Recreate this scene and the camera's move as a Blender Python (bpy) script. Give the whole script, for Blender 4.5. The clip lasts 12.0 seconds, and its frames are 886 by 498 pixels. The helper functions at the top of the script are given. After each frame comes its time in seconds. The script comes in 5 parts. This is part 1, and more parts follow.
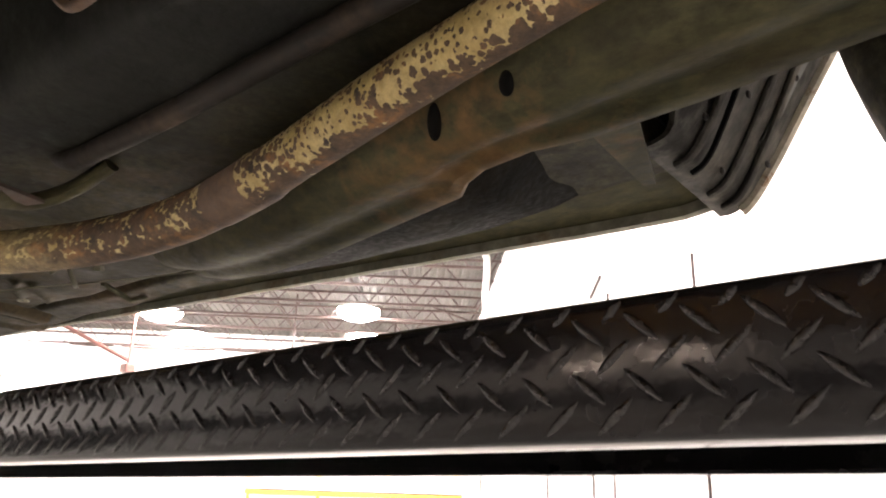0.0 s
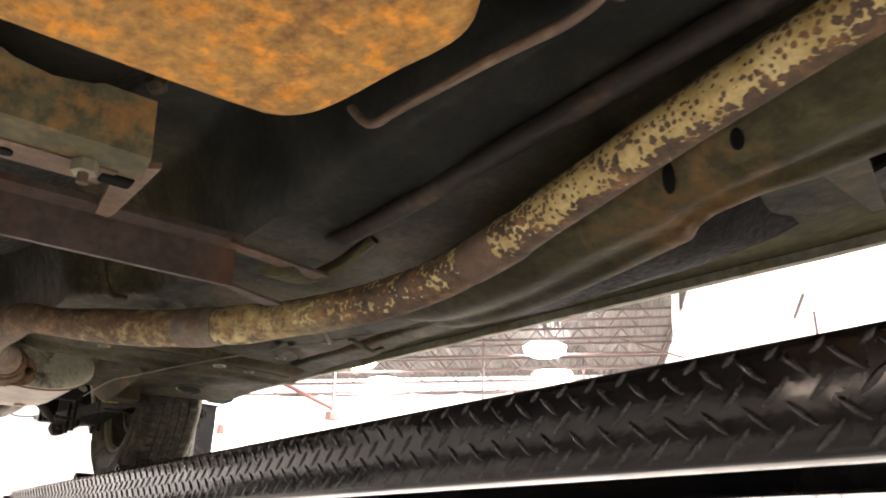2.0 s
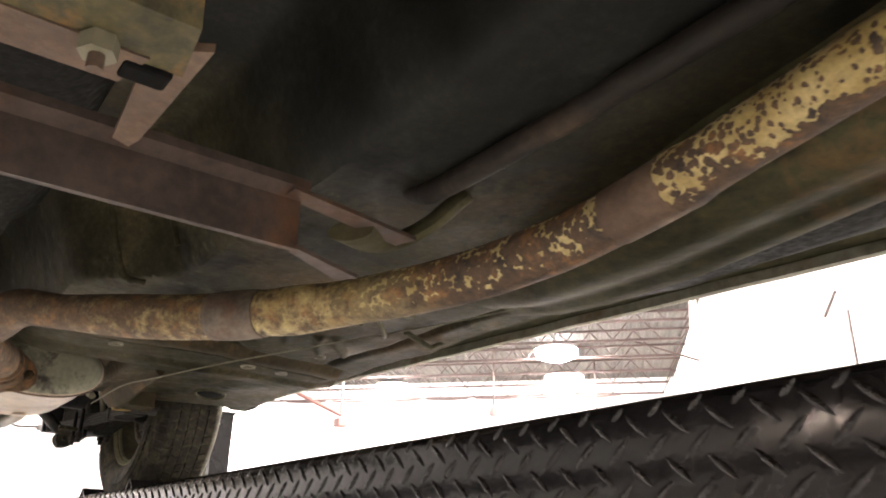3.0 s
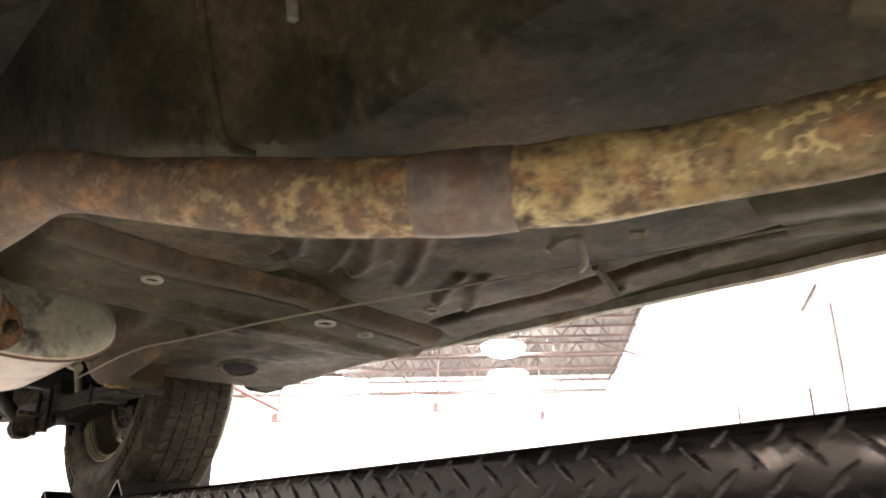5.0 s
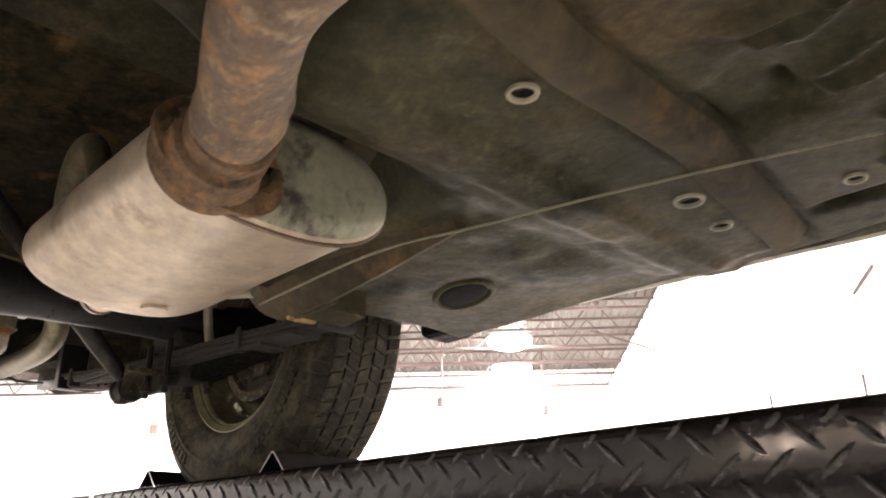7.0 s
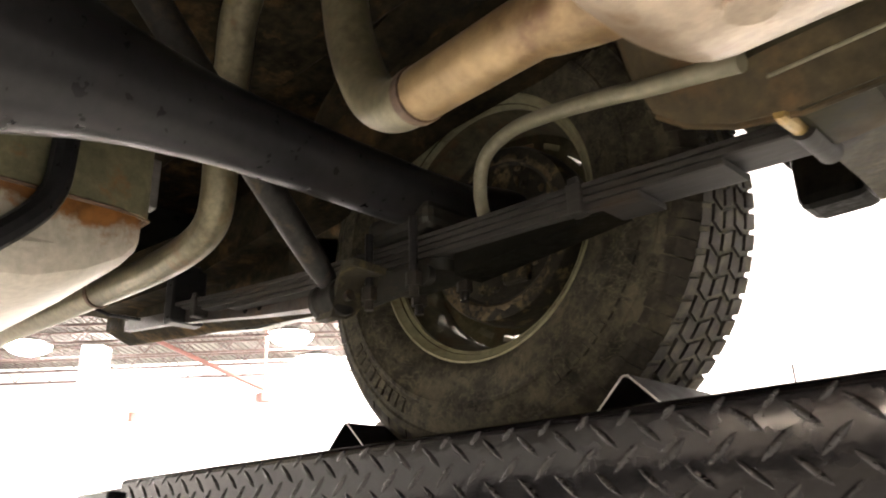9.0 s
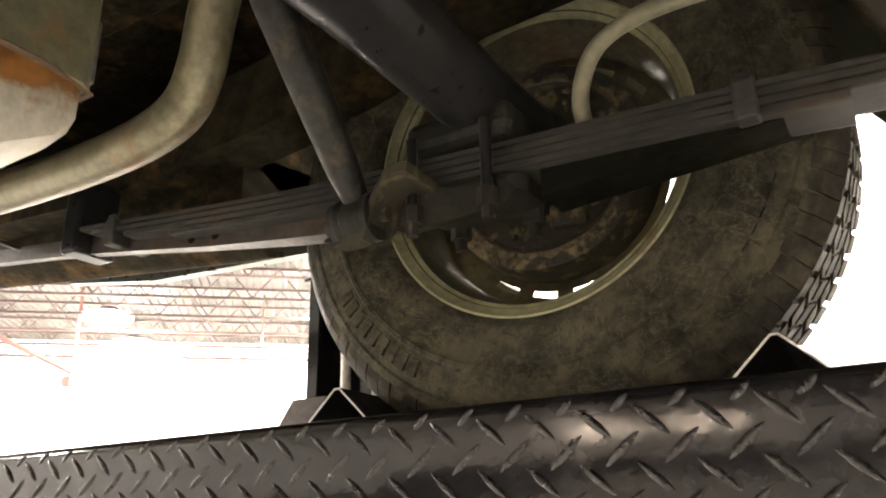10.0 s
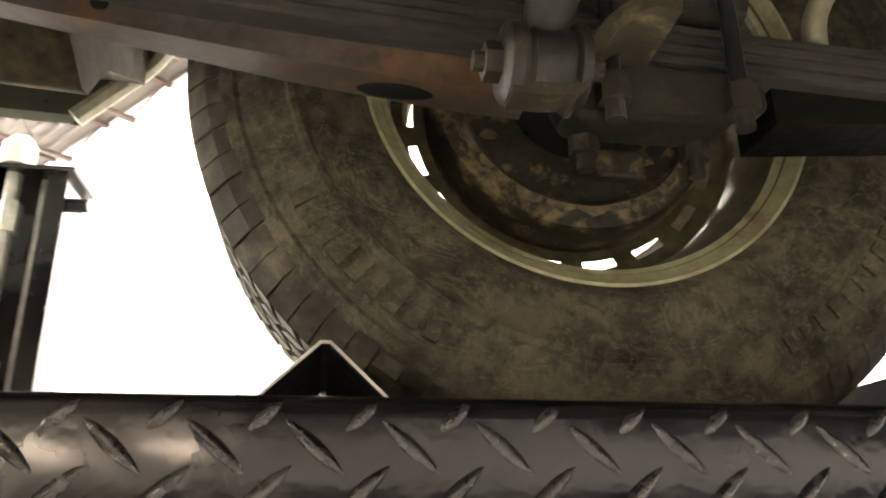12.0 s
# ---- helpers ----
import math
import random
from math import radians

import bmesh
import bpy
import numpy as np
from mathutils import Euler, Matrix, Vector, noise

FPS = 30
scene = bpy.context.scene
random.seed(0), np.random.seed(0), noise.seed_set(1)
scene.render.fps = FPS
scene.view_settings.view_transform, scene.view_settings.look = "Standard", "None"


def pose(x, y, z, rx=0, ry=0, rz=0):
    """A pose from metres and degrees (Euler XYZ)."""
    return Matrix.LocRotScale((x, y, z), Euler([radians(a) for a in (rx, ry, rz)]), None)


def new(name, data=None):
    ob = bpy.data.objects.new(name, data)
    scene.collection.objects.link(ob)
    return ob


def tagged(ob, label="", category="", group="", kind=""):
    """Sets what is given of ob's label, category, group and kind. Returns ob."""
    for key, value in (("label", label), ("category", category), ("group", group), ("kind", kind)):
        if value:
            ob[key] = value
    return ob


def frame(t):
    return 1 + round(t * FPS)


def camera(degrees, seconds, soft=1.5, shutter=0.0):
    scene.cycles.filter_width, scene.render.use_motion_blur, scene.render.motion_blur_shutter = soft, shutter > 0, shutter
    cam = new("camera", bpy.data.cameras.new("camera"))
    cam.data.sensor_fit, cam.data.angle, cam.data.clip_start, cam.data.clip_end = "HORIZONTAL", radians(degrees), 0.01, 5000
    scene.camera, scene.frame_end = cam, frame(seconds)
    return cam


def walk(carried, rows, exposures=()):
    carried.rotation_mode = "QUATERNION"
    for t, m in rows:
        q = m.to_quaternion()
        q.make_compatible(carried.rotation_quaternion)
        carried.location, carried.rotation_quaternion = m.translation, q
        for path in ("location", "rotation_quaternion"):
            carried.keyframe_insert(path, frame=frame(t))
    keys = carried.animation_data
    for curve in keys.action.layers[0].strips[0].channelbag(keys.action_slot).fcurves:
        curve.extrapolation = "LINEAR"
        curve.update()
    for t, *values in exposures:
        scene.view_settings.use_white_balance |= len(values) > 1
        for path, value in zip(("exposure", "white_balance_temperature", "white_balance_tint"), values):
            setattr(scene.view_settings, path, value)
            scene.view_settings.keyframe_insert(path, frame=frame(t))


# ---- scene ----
cam = camera(59.36, 12.0, soft=1.9, shutter=0.3)
PATH = [
    (0.0, pose(0.0578, 0.1660, 1.4781, 109.004, -1.742, 38.162)),
    (0.5, pose(0.1079, 0.1262, 1.4309, 108.948, -1.908, 42.250)),
    (1.0, pose(0.1223, 0.0791, 1.4343, 108.773, -1.903, 47.681)),
    (1.5, pose(0.1367, 0.0234, 1.4481, 109.589, -1.576, 50.983)),
    (2.0, pose(0.0861, 0.0149, 1.4491, 111.306, -1.421, 52.026)),
    (2.5, pose(-0.0799, 0.0481, 1.4619, 111.686, -1.317, 52.389)),
    (3.0, pose(-0.2403, 0.0838, 1.4977, 111.692, -0.999, 52.479)),
    (3.2, pose(-0.2945, 0.0736, 1.5144, 111.448, -0.884, 52.070)),
    (4.8, pose(-0.8282, 0.0968, 1.5425, 111.571, -0.345, 48.381)),
    (5.0, pose(-0.9233, 0.1059, 1.5482, 111.554, -0.420, 47.360)),
    (5.5, pose(-1.1126, 0.0980, 1.5567, 111.432, -0.420, 46.234)),
    (6.0, pose(-1.3115, 0.0817, 1.5537, 111.444, -0.406, 46.114)),
    (6.5, pose(-1.4851, 0.0581, 1.5382, 111.485, -0.279, 46.084)),
    (6.7, pose(-1.5430, 0.0519, 1.5351, 111.505, -0.229, 46.193)),
    (8.3, pose(-2.1847, 0.0566, 1.5362, 110.595, 0.990, 46.547)),
    (8.5, pose(-2.2945, 0.0492, 1.5414, 110.584, 0.939, 46.355)),
    (9.0, pose(-2.4871, 0.0427, 1.5407, 110.272, 1.540, 44.265)),
    (9.3, pose(-2.5977, 0.0446, 1.5432, 110.382, 1.454, 41.881)),
    (9.5, pose(-2.6973, 0.0443, 1.5475, 109.958, 1.726, 38.862)),
    (10.0, pose(-2.8862, 0.0850, 1.5479, 109.853, 1.173, 31.018)),
    (10.3, pose(-2.9666, 0.0947, 1.5596, 109.827, 0.886, 27.442)),
    (10.5, pose(-3.0602, 0.0763, 1.5787, 109.167, 1.363, 22.563)),
    (11.0, pose(-3.2381, 0.1518, 1.5674, 109.683, 0.600, 13.302)),
    (11.5, pose(-3.3990, 0.2632, 1.5970, 109.675, 0.648, 4.460)),
    (12.0, pose(-3.5137, 0.3138, 1.5883, 110.193, 0.646, -8.778)),
]
walk(cam, PATH, [(0.0, 1.0, 6610, 18), (3.0, 1.32, 6510, 17), (6.0, 1.5, 6560, 18), (8.5, 1.66, 6610, 16), (9.5, 2.1, 6710, 13), (10.0, 2.28, 6810, 12), (10.7, 2.5, 6910, 11), (12.0, 2.5, 6910, 11)])

# ---- world ----
world = bpy.data.worlds.new("world")
world.use_nodes = True
scene.world = world
world.node_tree.nodes["Background"].inputs["Color"].default_value = (0.9, 0.95, 1.0, 1)
world.node_tree.nodes["Background"].inputs["Strength"].default_value = 0.2
LAMP = 140.0  # radiance of the bay lamps

# ---- materials ----
def ramp(nt, src, stops):
    n = nt.nodes.new("ShaderNodeValToRGB")
    while len(n.color_ramp.elements) < len(stops):
        n.color_ramp.elements.new(0.5)
    for e, (p, c) in zip(n.color_ramp.elements, stops):
        e.position, e.color = p, (*c, 1) if len(c) == 3 else c
    nt.links.new(src, n.inputs[0])
    return n.outputs[0]


def noise_of(nt, vec, scale, detail=4, rough=0.55, dist=0.0):
    n = nt.nodes.new("ShaderNodeTexNoise")
    n.inputs["Scale"].default_value, n.inputs["Detail"].default_value = scale, detail
    n.inputs["Roughness"].default_value, n.inputs["Distortion"].default_value = rough, dist
    nt.links.new(vec, n.inputs["Vector"])
    return n.outputs["Fac"]


def mix(nt, fac, a, b, kind="MIX"):
    n = nt.nodes.new("ShaderNodeMix")
    n.data_type, n.blend_type = "RGBA", kind
    for sock, v in ((n.inputs["Factor"], fac), (n.inputs[6], a), (n.inputs[7], b)):
        if isinstance(v, (int, float)):
            sock.default_value = v
        elif isinstance(v, tuple):
            sock.default_value = (*v, 1)
        else:
            nt.links.new(v, sock)
    return n.outputs[2]


def grained(name, c1, c2, scale=12.0, fine=90.0, rough=(0.5, 0.8), metal=0.0, bump=0.15, dirt=None, dirt_scale=4.0, dirt_at=(0.5, 0.65), spec=0.5, stretch=(1, 1, 1), speck=0.7):
    """A surface of two mixed tones, coarse and fine, with an optional third tone in patches."""
    m = bpy.data.materials.new(name)
    m.use_nodes = True
    nt = m.node_tree
    bsdf = nt.nodes["Principled BSDF"]
    geo = nt.nodes.new("ShaderNodeTexCoord").outputs["Object"]
    if stretch != (1, 1, 1):
        mp = nt.nodes.new("ShaderNodeMapping")
        mp.inputs["Scale"].default_value = stretch
        nt.links.new(geo, mp.inputs["Vector"])
        geo = mp.outputs["Vector"]
    coarse, small = noise_of(nt, geo, scale, 5), noise_of(nt, geo, fine, 3)
    both = nt.nodes.new("ShaderNodeMath")
    both.operation = "MULTIPLY_ADD"
    both.inputs[1].default_value = 0.5
    nt.links.new(small, both.inputs[0])
    half = nt.nodes.new("ShaderNodeMath")
    half.operation = "MULTIPLY"
    half.inputs[1].default_value = 0.5
    nt.links.new(coarse, half.inputs[0])
    nt.links.new(half.outputs[0], both.inputs[2])
    col = ramp(nt, both.outputs[0], [(0.35, c1), (0.65, c2)])
    if dirt:
        patch = ramp(nt, noise_of(nt, geo, dirt_scale, 8, 0.65), [(dirt_at[0], (0, 0, 0)), (dirt_at[1], (1, 1, 1))])
        col = mix(nt, patch, col, dirt)
    fleck = ramp(nt, noise_of(nt, geo, fine * 0.45, 8, 0.75), [(0.3, (0.5,) * 3), (0.5, (0.95,) * 3), (0.7, (1.35,) * 3)])
    col = mix(nt, speck, col, fleck, "MULTIPLY")
    nt.links.new(col, bsdf.inputs["Base Color"])
    r = ramp(nt, small, [(0.3, (rough[0],) * 3), (0.7, (rough[1],) * 3)])
    nt.links.new(r, bsdf.inputs["Roughness"])
    bsdf.inputs["Metallic"].default_value = metal
    bsdf.inputs["Specular IOR Level"].default_value = spec
    if bump:
        b = nt.nodes.new("ShaderNodeBump")
        b.inputs["Strength"].default_value, b.inputs["Distance"].default_value = bump, 0.004
        nt.links.new(both.outputs[0], b.inputs["Height"])
        nt.links.new(b.outputs[0], bsdf.inputs["Normal"])
    return m


def glowing(name, colour, strength):
    m = bpy.data.materials.new(name)
    m.use_nodes = True
    b = m.node_tree.nodes["Principled BSDF"]
    b.inputs["Base Color"].default_value = (*colour, 1)
    b.inputs["Emission Color"].default_value = (*colour, 1)
    b.inputs["Emission Strength"].default_value = strength
    return m


PAN = grained("undercoat", (0.011, 0.0112, 0.0055), (0.05, 0.046, 0.023), 4, 40, (0.5, 0.8), bump=0.35, dirt=(0.085, 0.058, 0.028), dirt_scale=3.5, dirt_at=(0.5, 0.7), spec=0.16)
RAIL = grained("muddy_rail_paint", (0.034, 0.0345, 0.0165), (0.105, 0.098, 0.05), 5, 70, (0.55, 0.85), bump=0.5, dirt=(0.05, 0.043, 0.022), dirt_scale=9.0, dirt_at=(0.5, 0.66), spec=0.2, stretch=(0.55, 1, 1), speck=1.0)
FLANGE = grained("worn_flange", (0.2, 0.2, 0.15), (0.36, 0.35, 0.27), 9, 60, (0.4, 0.7), bump=0.2, dirt=(0.16, 0.11, 0.06), dirt_scale=9, dirt_at=(0.55, 0.7))
LINER = grained("liner_paint", (0.025, 0.0245, 0.019), (0.13, 0.12, 0.1), 16, 70, (0.5, 0.75), bump=0.5, dirt=(0.014, 0.0135, 0.009), dirt_scale=13, dirt_at=(0.47, 0.6), stretch=(1, 1, 0.3), spec=0.25, speck=1.0)
# flat black painted on shapes as the shade inside holes and slots
HOLLOW_SHADE = grained("black_hollow_shade", (0.004, 0.004, 0.004), (0.008, 0.008, 0.007), 9, 60, (0.8, 0.95), bump=0.0, spec=0.1)
PLUG = grained("plug_rubber", (0.2, 0.19, 0.14), (0.34, 0.32, 0.24), 20, 90, (0.5, 0.7), bump=0.1)
BLACK = grained("black_chassis_paint", (0.0095, 0.0098, 0.0106), (0.0165, 0.0163, 0.017), 6, 60, (0.27, 0.31), bump=0.03, dirt=(0.022, 0.02, 0.018), dirt_scale=9, dirt_at=(0.5, 0.8), spec=0.17, speck=0.15)
SPRING = grained("spring_steel", (0.018, 0.018, 0.0165), (0.05, 0.0475, 0.042), 14, 120, (0.5, 0.7), bump=0.15, stretch=(0.3, 1, 1), spec=0.2, dirt=(0.06, 0.04, 0.024), dirt_scale=14, dirt_at=(0.58, 0.72))
HELPER = grained("scuffed_steel", (0.02, 0.0175, 0.0165), (0.062, 0.052, 0.047), 14, 90, (0.35, 0.55), bump=0.3, dirt=(0.055, 0.032, 0.018), dirt_scale=12, dirt_at=(0.52, 0.7), spec=0.25)
SHOCK = grained("shock_paint", (0.008, 0.0082, 0.0078), (0.026, 0.0245, 0.0205), 14, 90, (0.4, 0.6), bump=0.35, dirt=(0.06, 0.045, 0.025), dirt_scale=22, dirt_at=(0.54, 0.68), spec=0.22)
BOLT = grained("dirty_bolt", (0.01, 0.0095, 0.008), (0.034, 0.03, 0.023), 30, 160, (0.45, 0.7), bump=0.3, dirt=(0.09, 0.055, 0.027), dirt_scale=34, dirt_at=(0.57, 0.7), spec=0.2)
OILY = grained("oily_black_iron", (0.007, 0.0078, 0.0066), (0.027, 0.026, 0.02), 16, 60, (0.5, 0.7), bump=0.3, dirt=(0.06, 0.05, 0.03), dirt_scale=24, dirt_at=(0.56, 0.74), spec=0.2)
BRASS = grained("dull_brass", (0.3, 0.21, 0.07), (0.5, 0.36, 0.14), 20, 80, (0.35, 0.6), metal=0.4, bump=0.1)
DRUM = grained("oily_drum", (0.012, 0.012, 0.0092), (0.045, 0.04, 0.028), 16, 90, (0.4, 0.55), bump=0.5, dirt=(0.18, 0.14, 0.075), dirt_scale=30, dirt_at=(0.53, 0.64), spec=0.25)
MUD = grained("dry_grime", (0.07, 0.055, 0.031), (0.18, 0.14, 0.08), 30, 90, (0.8, 0.95), bump=0.4, dirt=(0.03, 0.025, 0.015), dirt_scale=30, dirt_at=(0.5, 0.6))
CAST = grained("muddy_cast", (0.016, 0.015, 0.01), (0.044, 0.039, 0.024), 14, 80, (0.5, 0.75), bump=0.4, dirt=(0.12, 0.098, 0.048), dirt_scale=22, dirt_at=(0.56, 0.7), spec=0.2)
# tarry black, deepened to stand in for shade that bounce light fills
SHADE_TAR = grained("black_shade_tar", (0.0022, 0.0024, 0.002), (0.009, 0.0088, 0.006), 6, 80, (0.5, 0.8), bump=0.6, dirt=(0.02, 0.016, 0.009), dirt_scale=5, dirt_at=(0.55, 0.75), spec=0.05)
STIFF = grained("dusty_stiffener", (0.009, 0.008, 0.0068), (0.03, 0.0245, 0.019), 7, 60, (0.5, 0.75), bump=0.25, dirt=(0.075, 0.052, 0.034), dirt_scale=9, dirt_at=(0.55, 0.72), spec=0.2)
OLIVE = grained("olive_cast", (0.035, 0.032, 0.014), (0.115, 0.1, 0.046), 18, 80, (0.5, 0.75), bump=0.6, dirt=(0.2, 0.105, 0.03), dirt_scale=20, dirt_at=(0.5, 0.66), spec=0.25)
XM = grained("cross_member_paint", (0.038, 0.028, 0.023), (0.09, 0.068, 0.056), 8, 70, (0.45, 0.7), bump=0.25, dirt=(0.1, 0.052, 0.028), dirt_scale=9, dirt_at=(0.52, 0.7), spec=0.3)
SHEATH = grained("grey_sheath", (0.13, 0.125, 0.08), (0.22, 0.208, 0.14), 18, 90, (0.4, 0.6), bump=0.1, speck=0.3)
LIFT = grained("black_lift_enamel", (0.005, 0.005, 0.0058), (0.012, 0.0115, 0.0125), 5, 30, (0.11, 0.17), bump=0.3, dirt=(0.02, 0.018, 0.017), dirt_scale=7, dirt_at=(0.6, 0.85), spec=0.36, speck=0.3)
# lugs lighter than the plate, to stand in for their edge highlights
LUGS = grained("highlit_lug_enamel", (0.007, 0.0068, 0.0072), (0.03, 0.028, 0.027), 40, 160, (0.16, 0.28), bump=0.1, spec=0.5, speck=0.6)
CHOCK = grained("dull_chock_paint", (0.008, 0.0075, 0.0075), (0.022, 0.019, 0.018), 9, 50, (0.6, 0.8), bump=0.1, spec=0.12)
BEAMP = grained("brown_plate", (0.022, 0.017, 0.0145), (0.05, 0.039, 0.033), 9, 80, (0.4, 0.6), bump=0.1, spec=0.25)
RUST = grained("orange_rust", (0.2, 0.105, 0.04), (0.52, 0.29, 0.08), 9, 85, (0.6, 0.9), bump=1.0, dirt=(0.68, 0.29, 0.04), dirt_scale=27, dirt_at=(0.5, 0.63), spec=0.2, speck=0.9)
BROWN = grained("brown_rust", (0.075, 0.05, 0.035), (0.16, 0.105, 0.068), 14, 90, (0.6, 0.9), bump=0.5, dirt=(0.22, 0.16, 0.09), dirt_scale=10, dirt_at=(0.55, 0.7))
ALU = grained("aluminised_steel", (0.24, 0.195, 0.135), (0.46, 0.385, 0.29), 8, 55, (0.32, 0.46), metal=0.4, bump=0.3, dirt=(0.17, 0.11, 0.055), dirt_scale=17, dirt_at=(0.56, 0.7), speck=0.65)
GOLDEN = grained("heat_tinted_steel", (0.2, 0.135, 0.06), (0.4, 0.29, 0.15), 11, 60, (0.3, 0.5), metal=0.4, bump=0.2, dirt=(0.12, 0.06, 0.025), dirt_scale=13, dirt_at=(0.55, 0.7), speck=0.4)
BARREL = grained("dirty_rim_barrel", (0.045, 0.042, 0.025), (0.11, 0.1, 0.062), 13, 80, (0.65, 0.85), bump=0.2, dirt=(0.085, 0.048, 0.024), dirt_scale=14, dirt_at=(0.52, 0.68), spec=0.15)
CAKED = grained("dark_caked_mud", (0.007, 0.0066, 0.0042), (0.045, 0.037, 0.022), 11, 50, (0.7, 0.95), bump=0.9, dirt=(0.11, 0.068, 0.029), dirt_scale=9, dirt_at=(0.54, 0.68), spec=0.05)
ENDCAP = grained("scorched_end_cap", (0.17, 0.175, 0.12), (0.28, 0.28, 0.2), 10, 70, (0.4, 0.65), metal=0.2, bump=0.25, dirt=(0.03, 0.026, 0.018), dirt_scale=9, dirt_at=(0.53, 0.62), speck=0.3)
SLEEVE = grained("worn_sleeve", (0.1, 0.082, 0.062), (0.23, 0.19, 0.145), 12, 70, (0.45, 0.7), metal=0.15, bump=0.5, dirt=(0.13, 0.078, 0.048), dirt_scale=15, dirt_at=(0.49, 0.64), speck=1.0)
STAIN = grained("stained_tank_top", (0.13, 0.13, 0.075), (0.24, 0.23, 0.14), 9, 60, (0.45, 0.65), bump=0.2, dirt=(0.28, 0.12, 0.03), dirt_scale=9, dirt_at=(0.55, 0.66))
LIP = grained("cream_lip_paint", (0.36, 0.33, 0.25), (0.55, 0.5, 0.4), 14, 70, (0.4, 0.65), bump=0.2, dirt=(0.2, 0.11, 0.05), dirt_scale=26, dirt_at=(0.56, 0.66))
EARTH = grained("brown_caked_floor", (0.024, 0.02, 0.011), (0.085, 0.066, 0.035), 7, 50, (0.6, 0.9), bump=0.6, dirt=(0.13, 0.078, 0.033), dirt_scale=8, dirt_at=(0.54, 0.7), spec=0.2)
TAILM = grained("tailpipe_steel", (0.11, 0.102, 0.062), (0.23, 0.21, 0.135), 10, 80, (0.34, 0.46), metal=0.4, bump=0.15, dirt=(0.17, 0.105, 0.05), dirt_scale=14, dirt_at=(0.56, 0.7), speck=0.35)
SCORCH = grained("scorched_rust", (0.04, 0.028, 0.02), (0.17, 0.108, 0.058), 20, 110, (0.5, 0.85), bump=0.8, dirt=(0.26, 0.13, 0.05), dirt_scale=24, dirt_at=(0.53, 0.68), spec=0.2, speck=1.0)
TANK = grained("painted_tank", (0.38, 0.36, 0.29), (0.56, 0.52, 0.44), 6, 70, (0.35, 0.55), bump=0.15, dirt=(0.26, 0.13, 0.045), dirt_scale=9, dirt_at=(0.56, 0.68), speck=0.25)
RUBBER = grained("dusty_rubber", (0.011, 0.0106, 0.007), (0.052, 0.048, 0.03), 30, 95, (0.65, 0.9), bump=0.5, dirt=(0.085, 0.074, 0.043), dirt_scale=30, dirt_at=(0.5, 0.74), spec=0.25)
DUSTY = grained("dusty_shoulder_rubber", (0.019, 0.0175, 0.0135), (0.058, 0.051, 0.037), 26, 80, (0.65, 0.9), bump=0.4, dirt=(0.1, 0.088, 0.056), dirt_scale=26, dirt_at=(0.5, 0.74), spec=0.2)
RIM = grained("dull_wheel_paint", (0.19, 0.19, 0.108), (0.33, 0.32, 0.19), 12, 90, (0.45, 0.6), bump=0.15, dirt=(0.12, 0.085, 0.042), dirt_scale=14, dirt_at=(0.54, 0.7), speck=0.35)
WHITE = grained("white_wall_paint", (0.76, 0.75, 0.73), (0.84, 0.83, 0.81), 0.6, 8, (0.6, 0.8), bump=0.02, speck=0.0)
DECK = grained("roof_deck_paint", (0.062, 0.054, 0.048), (0.088, 0.078, 0.07), 0.5, 6, (0.5, 0.7), bump=0.02, speck=0.0)
STEEL = grained("primed_steel", (0.05, 0.033, 0.03), (0.09, 0.06, 0.053), 2, 20, (0.5, 0.7), bump=0.05)
PRIMER = grained("red_primer", (0.14, 0.06, 0.05), (0.22, 0.1, 0.085), 2, 20, (0.5, 0.7), bump=0.05)
REDP = grained("red_plastic", (0.45, 0.08, 0.06), (0.55, 0.12, 0.09), 3, 30, (0.35, 0.5), bump=0.02)
PLASTIC = grained("white_plastic", (0.72, 0.72, 0.7), (0.8, 0.8, 0.78), 3, 30, (0.35, 0.5), bump=0.02, speck=0.0)
GREYP = grained("grey_enamel", (0.3, 0.29, 0.29), (0.42, 0.41, 0.4), 4, 50, (0.35, 0.55), bump=0.03, speck=0.0)
ZINC = grained("zinc_steel", (0.4, 0.39, 0.37), (0.55, 0.54, 0.5), 12, 90, (0.3, 0.5), metal=0.7, bump=0.08)
CONCRETE = grained("polished_concrete", (0.34, 0.325, 0.3), (0.43, 0.41, 0.38), 0.8, 14, (0.4, 0.65), bump=0.05, speck=0.0)
BODY = grained("car_paint", (0.04, 0.045, 0.035), (0.06, 0.065, 0.05), 3, 40, (0.25, 0.4), bump=0.02)


def spread(nt, value, a, b, lo=0.0, hi=1.0):
    n = nt.nodes.new("ShaderNodeMapRange")
    for k, v in enumerate((a, b, lo, hi)):
        n.inputs[k + 1].default_value = v
    nt.links.new(value, n.inputs[0])
    return n.outputs[0]


def total_of(nt, a, b, scale=1.0):
    n = nt.nodes.new("ShaderNodeMath")
    n.operation = "MULTIPLY_ADD"
    n.inputs[1].default_value = scale
    nt.links.new(a, n.inputs[0])
    nt.links.new(b, n.inputs[2])
    return n.outputs[0]


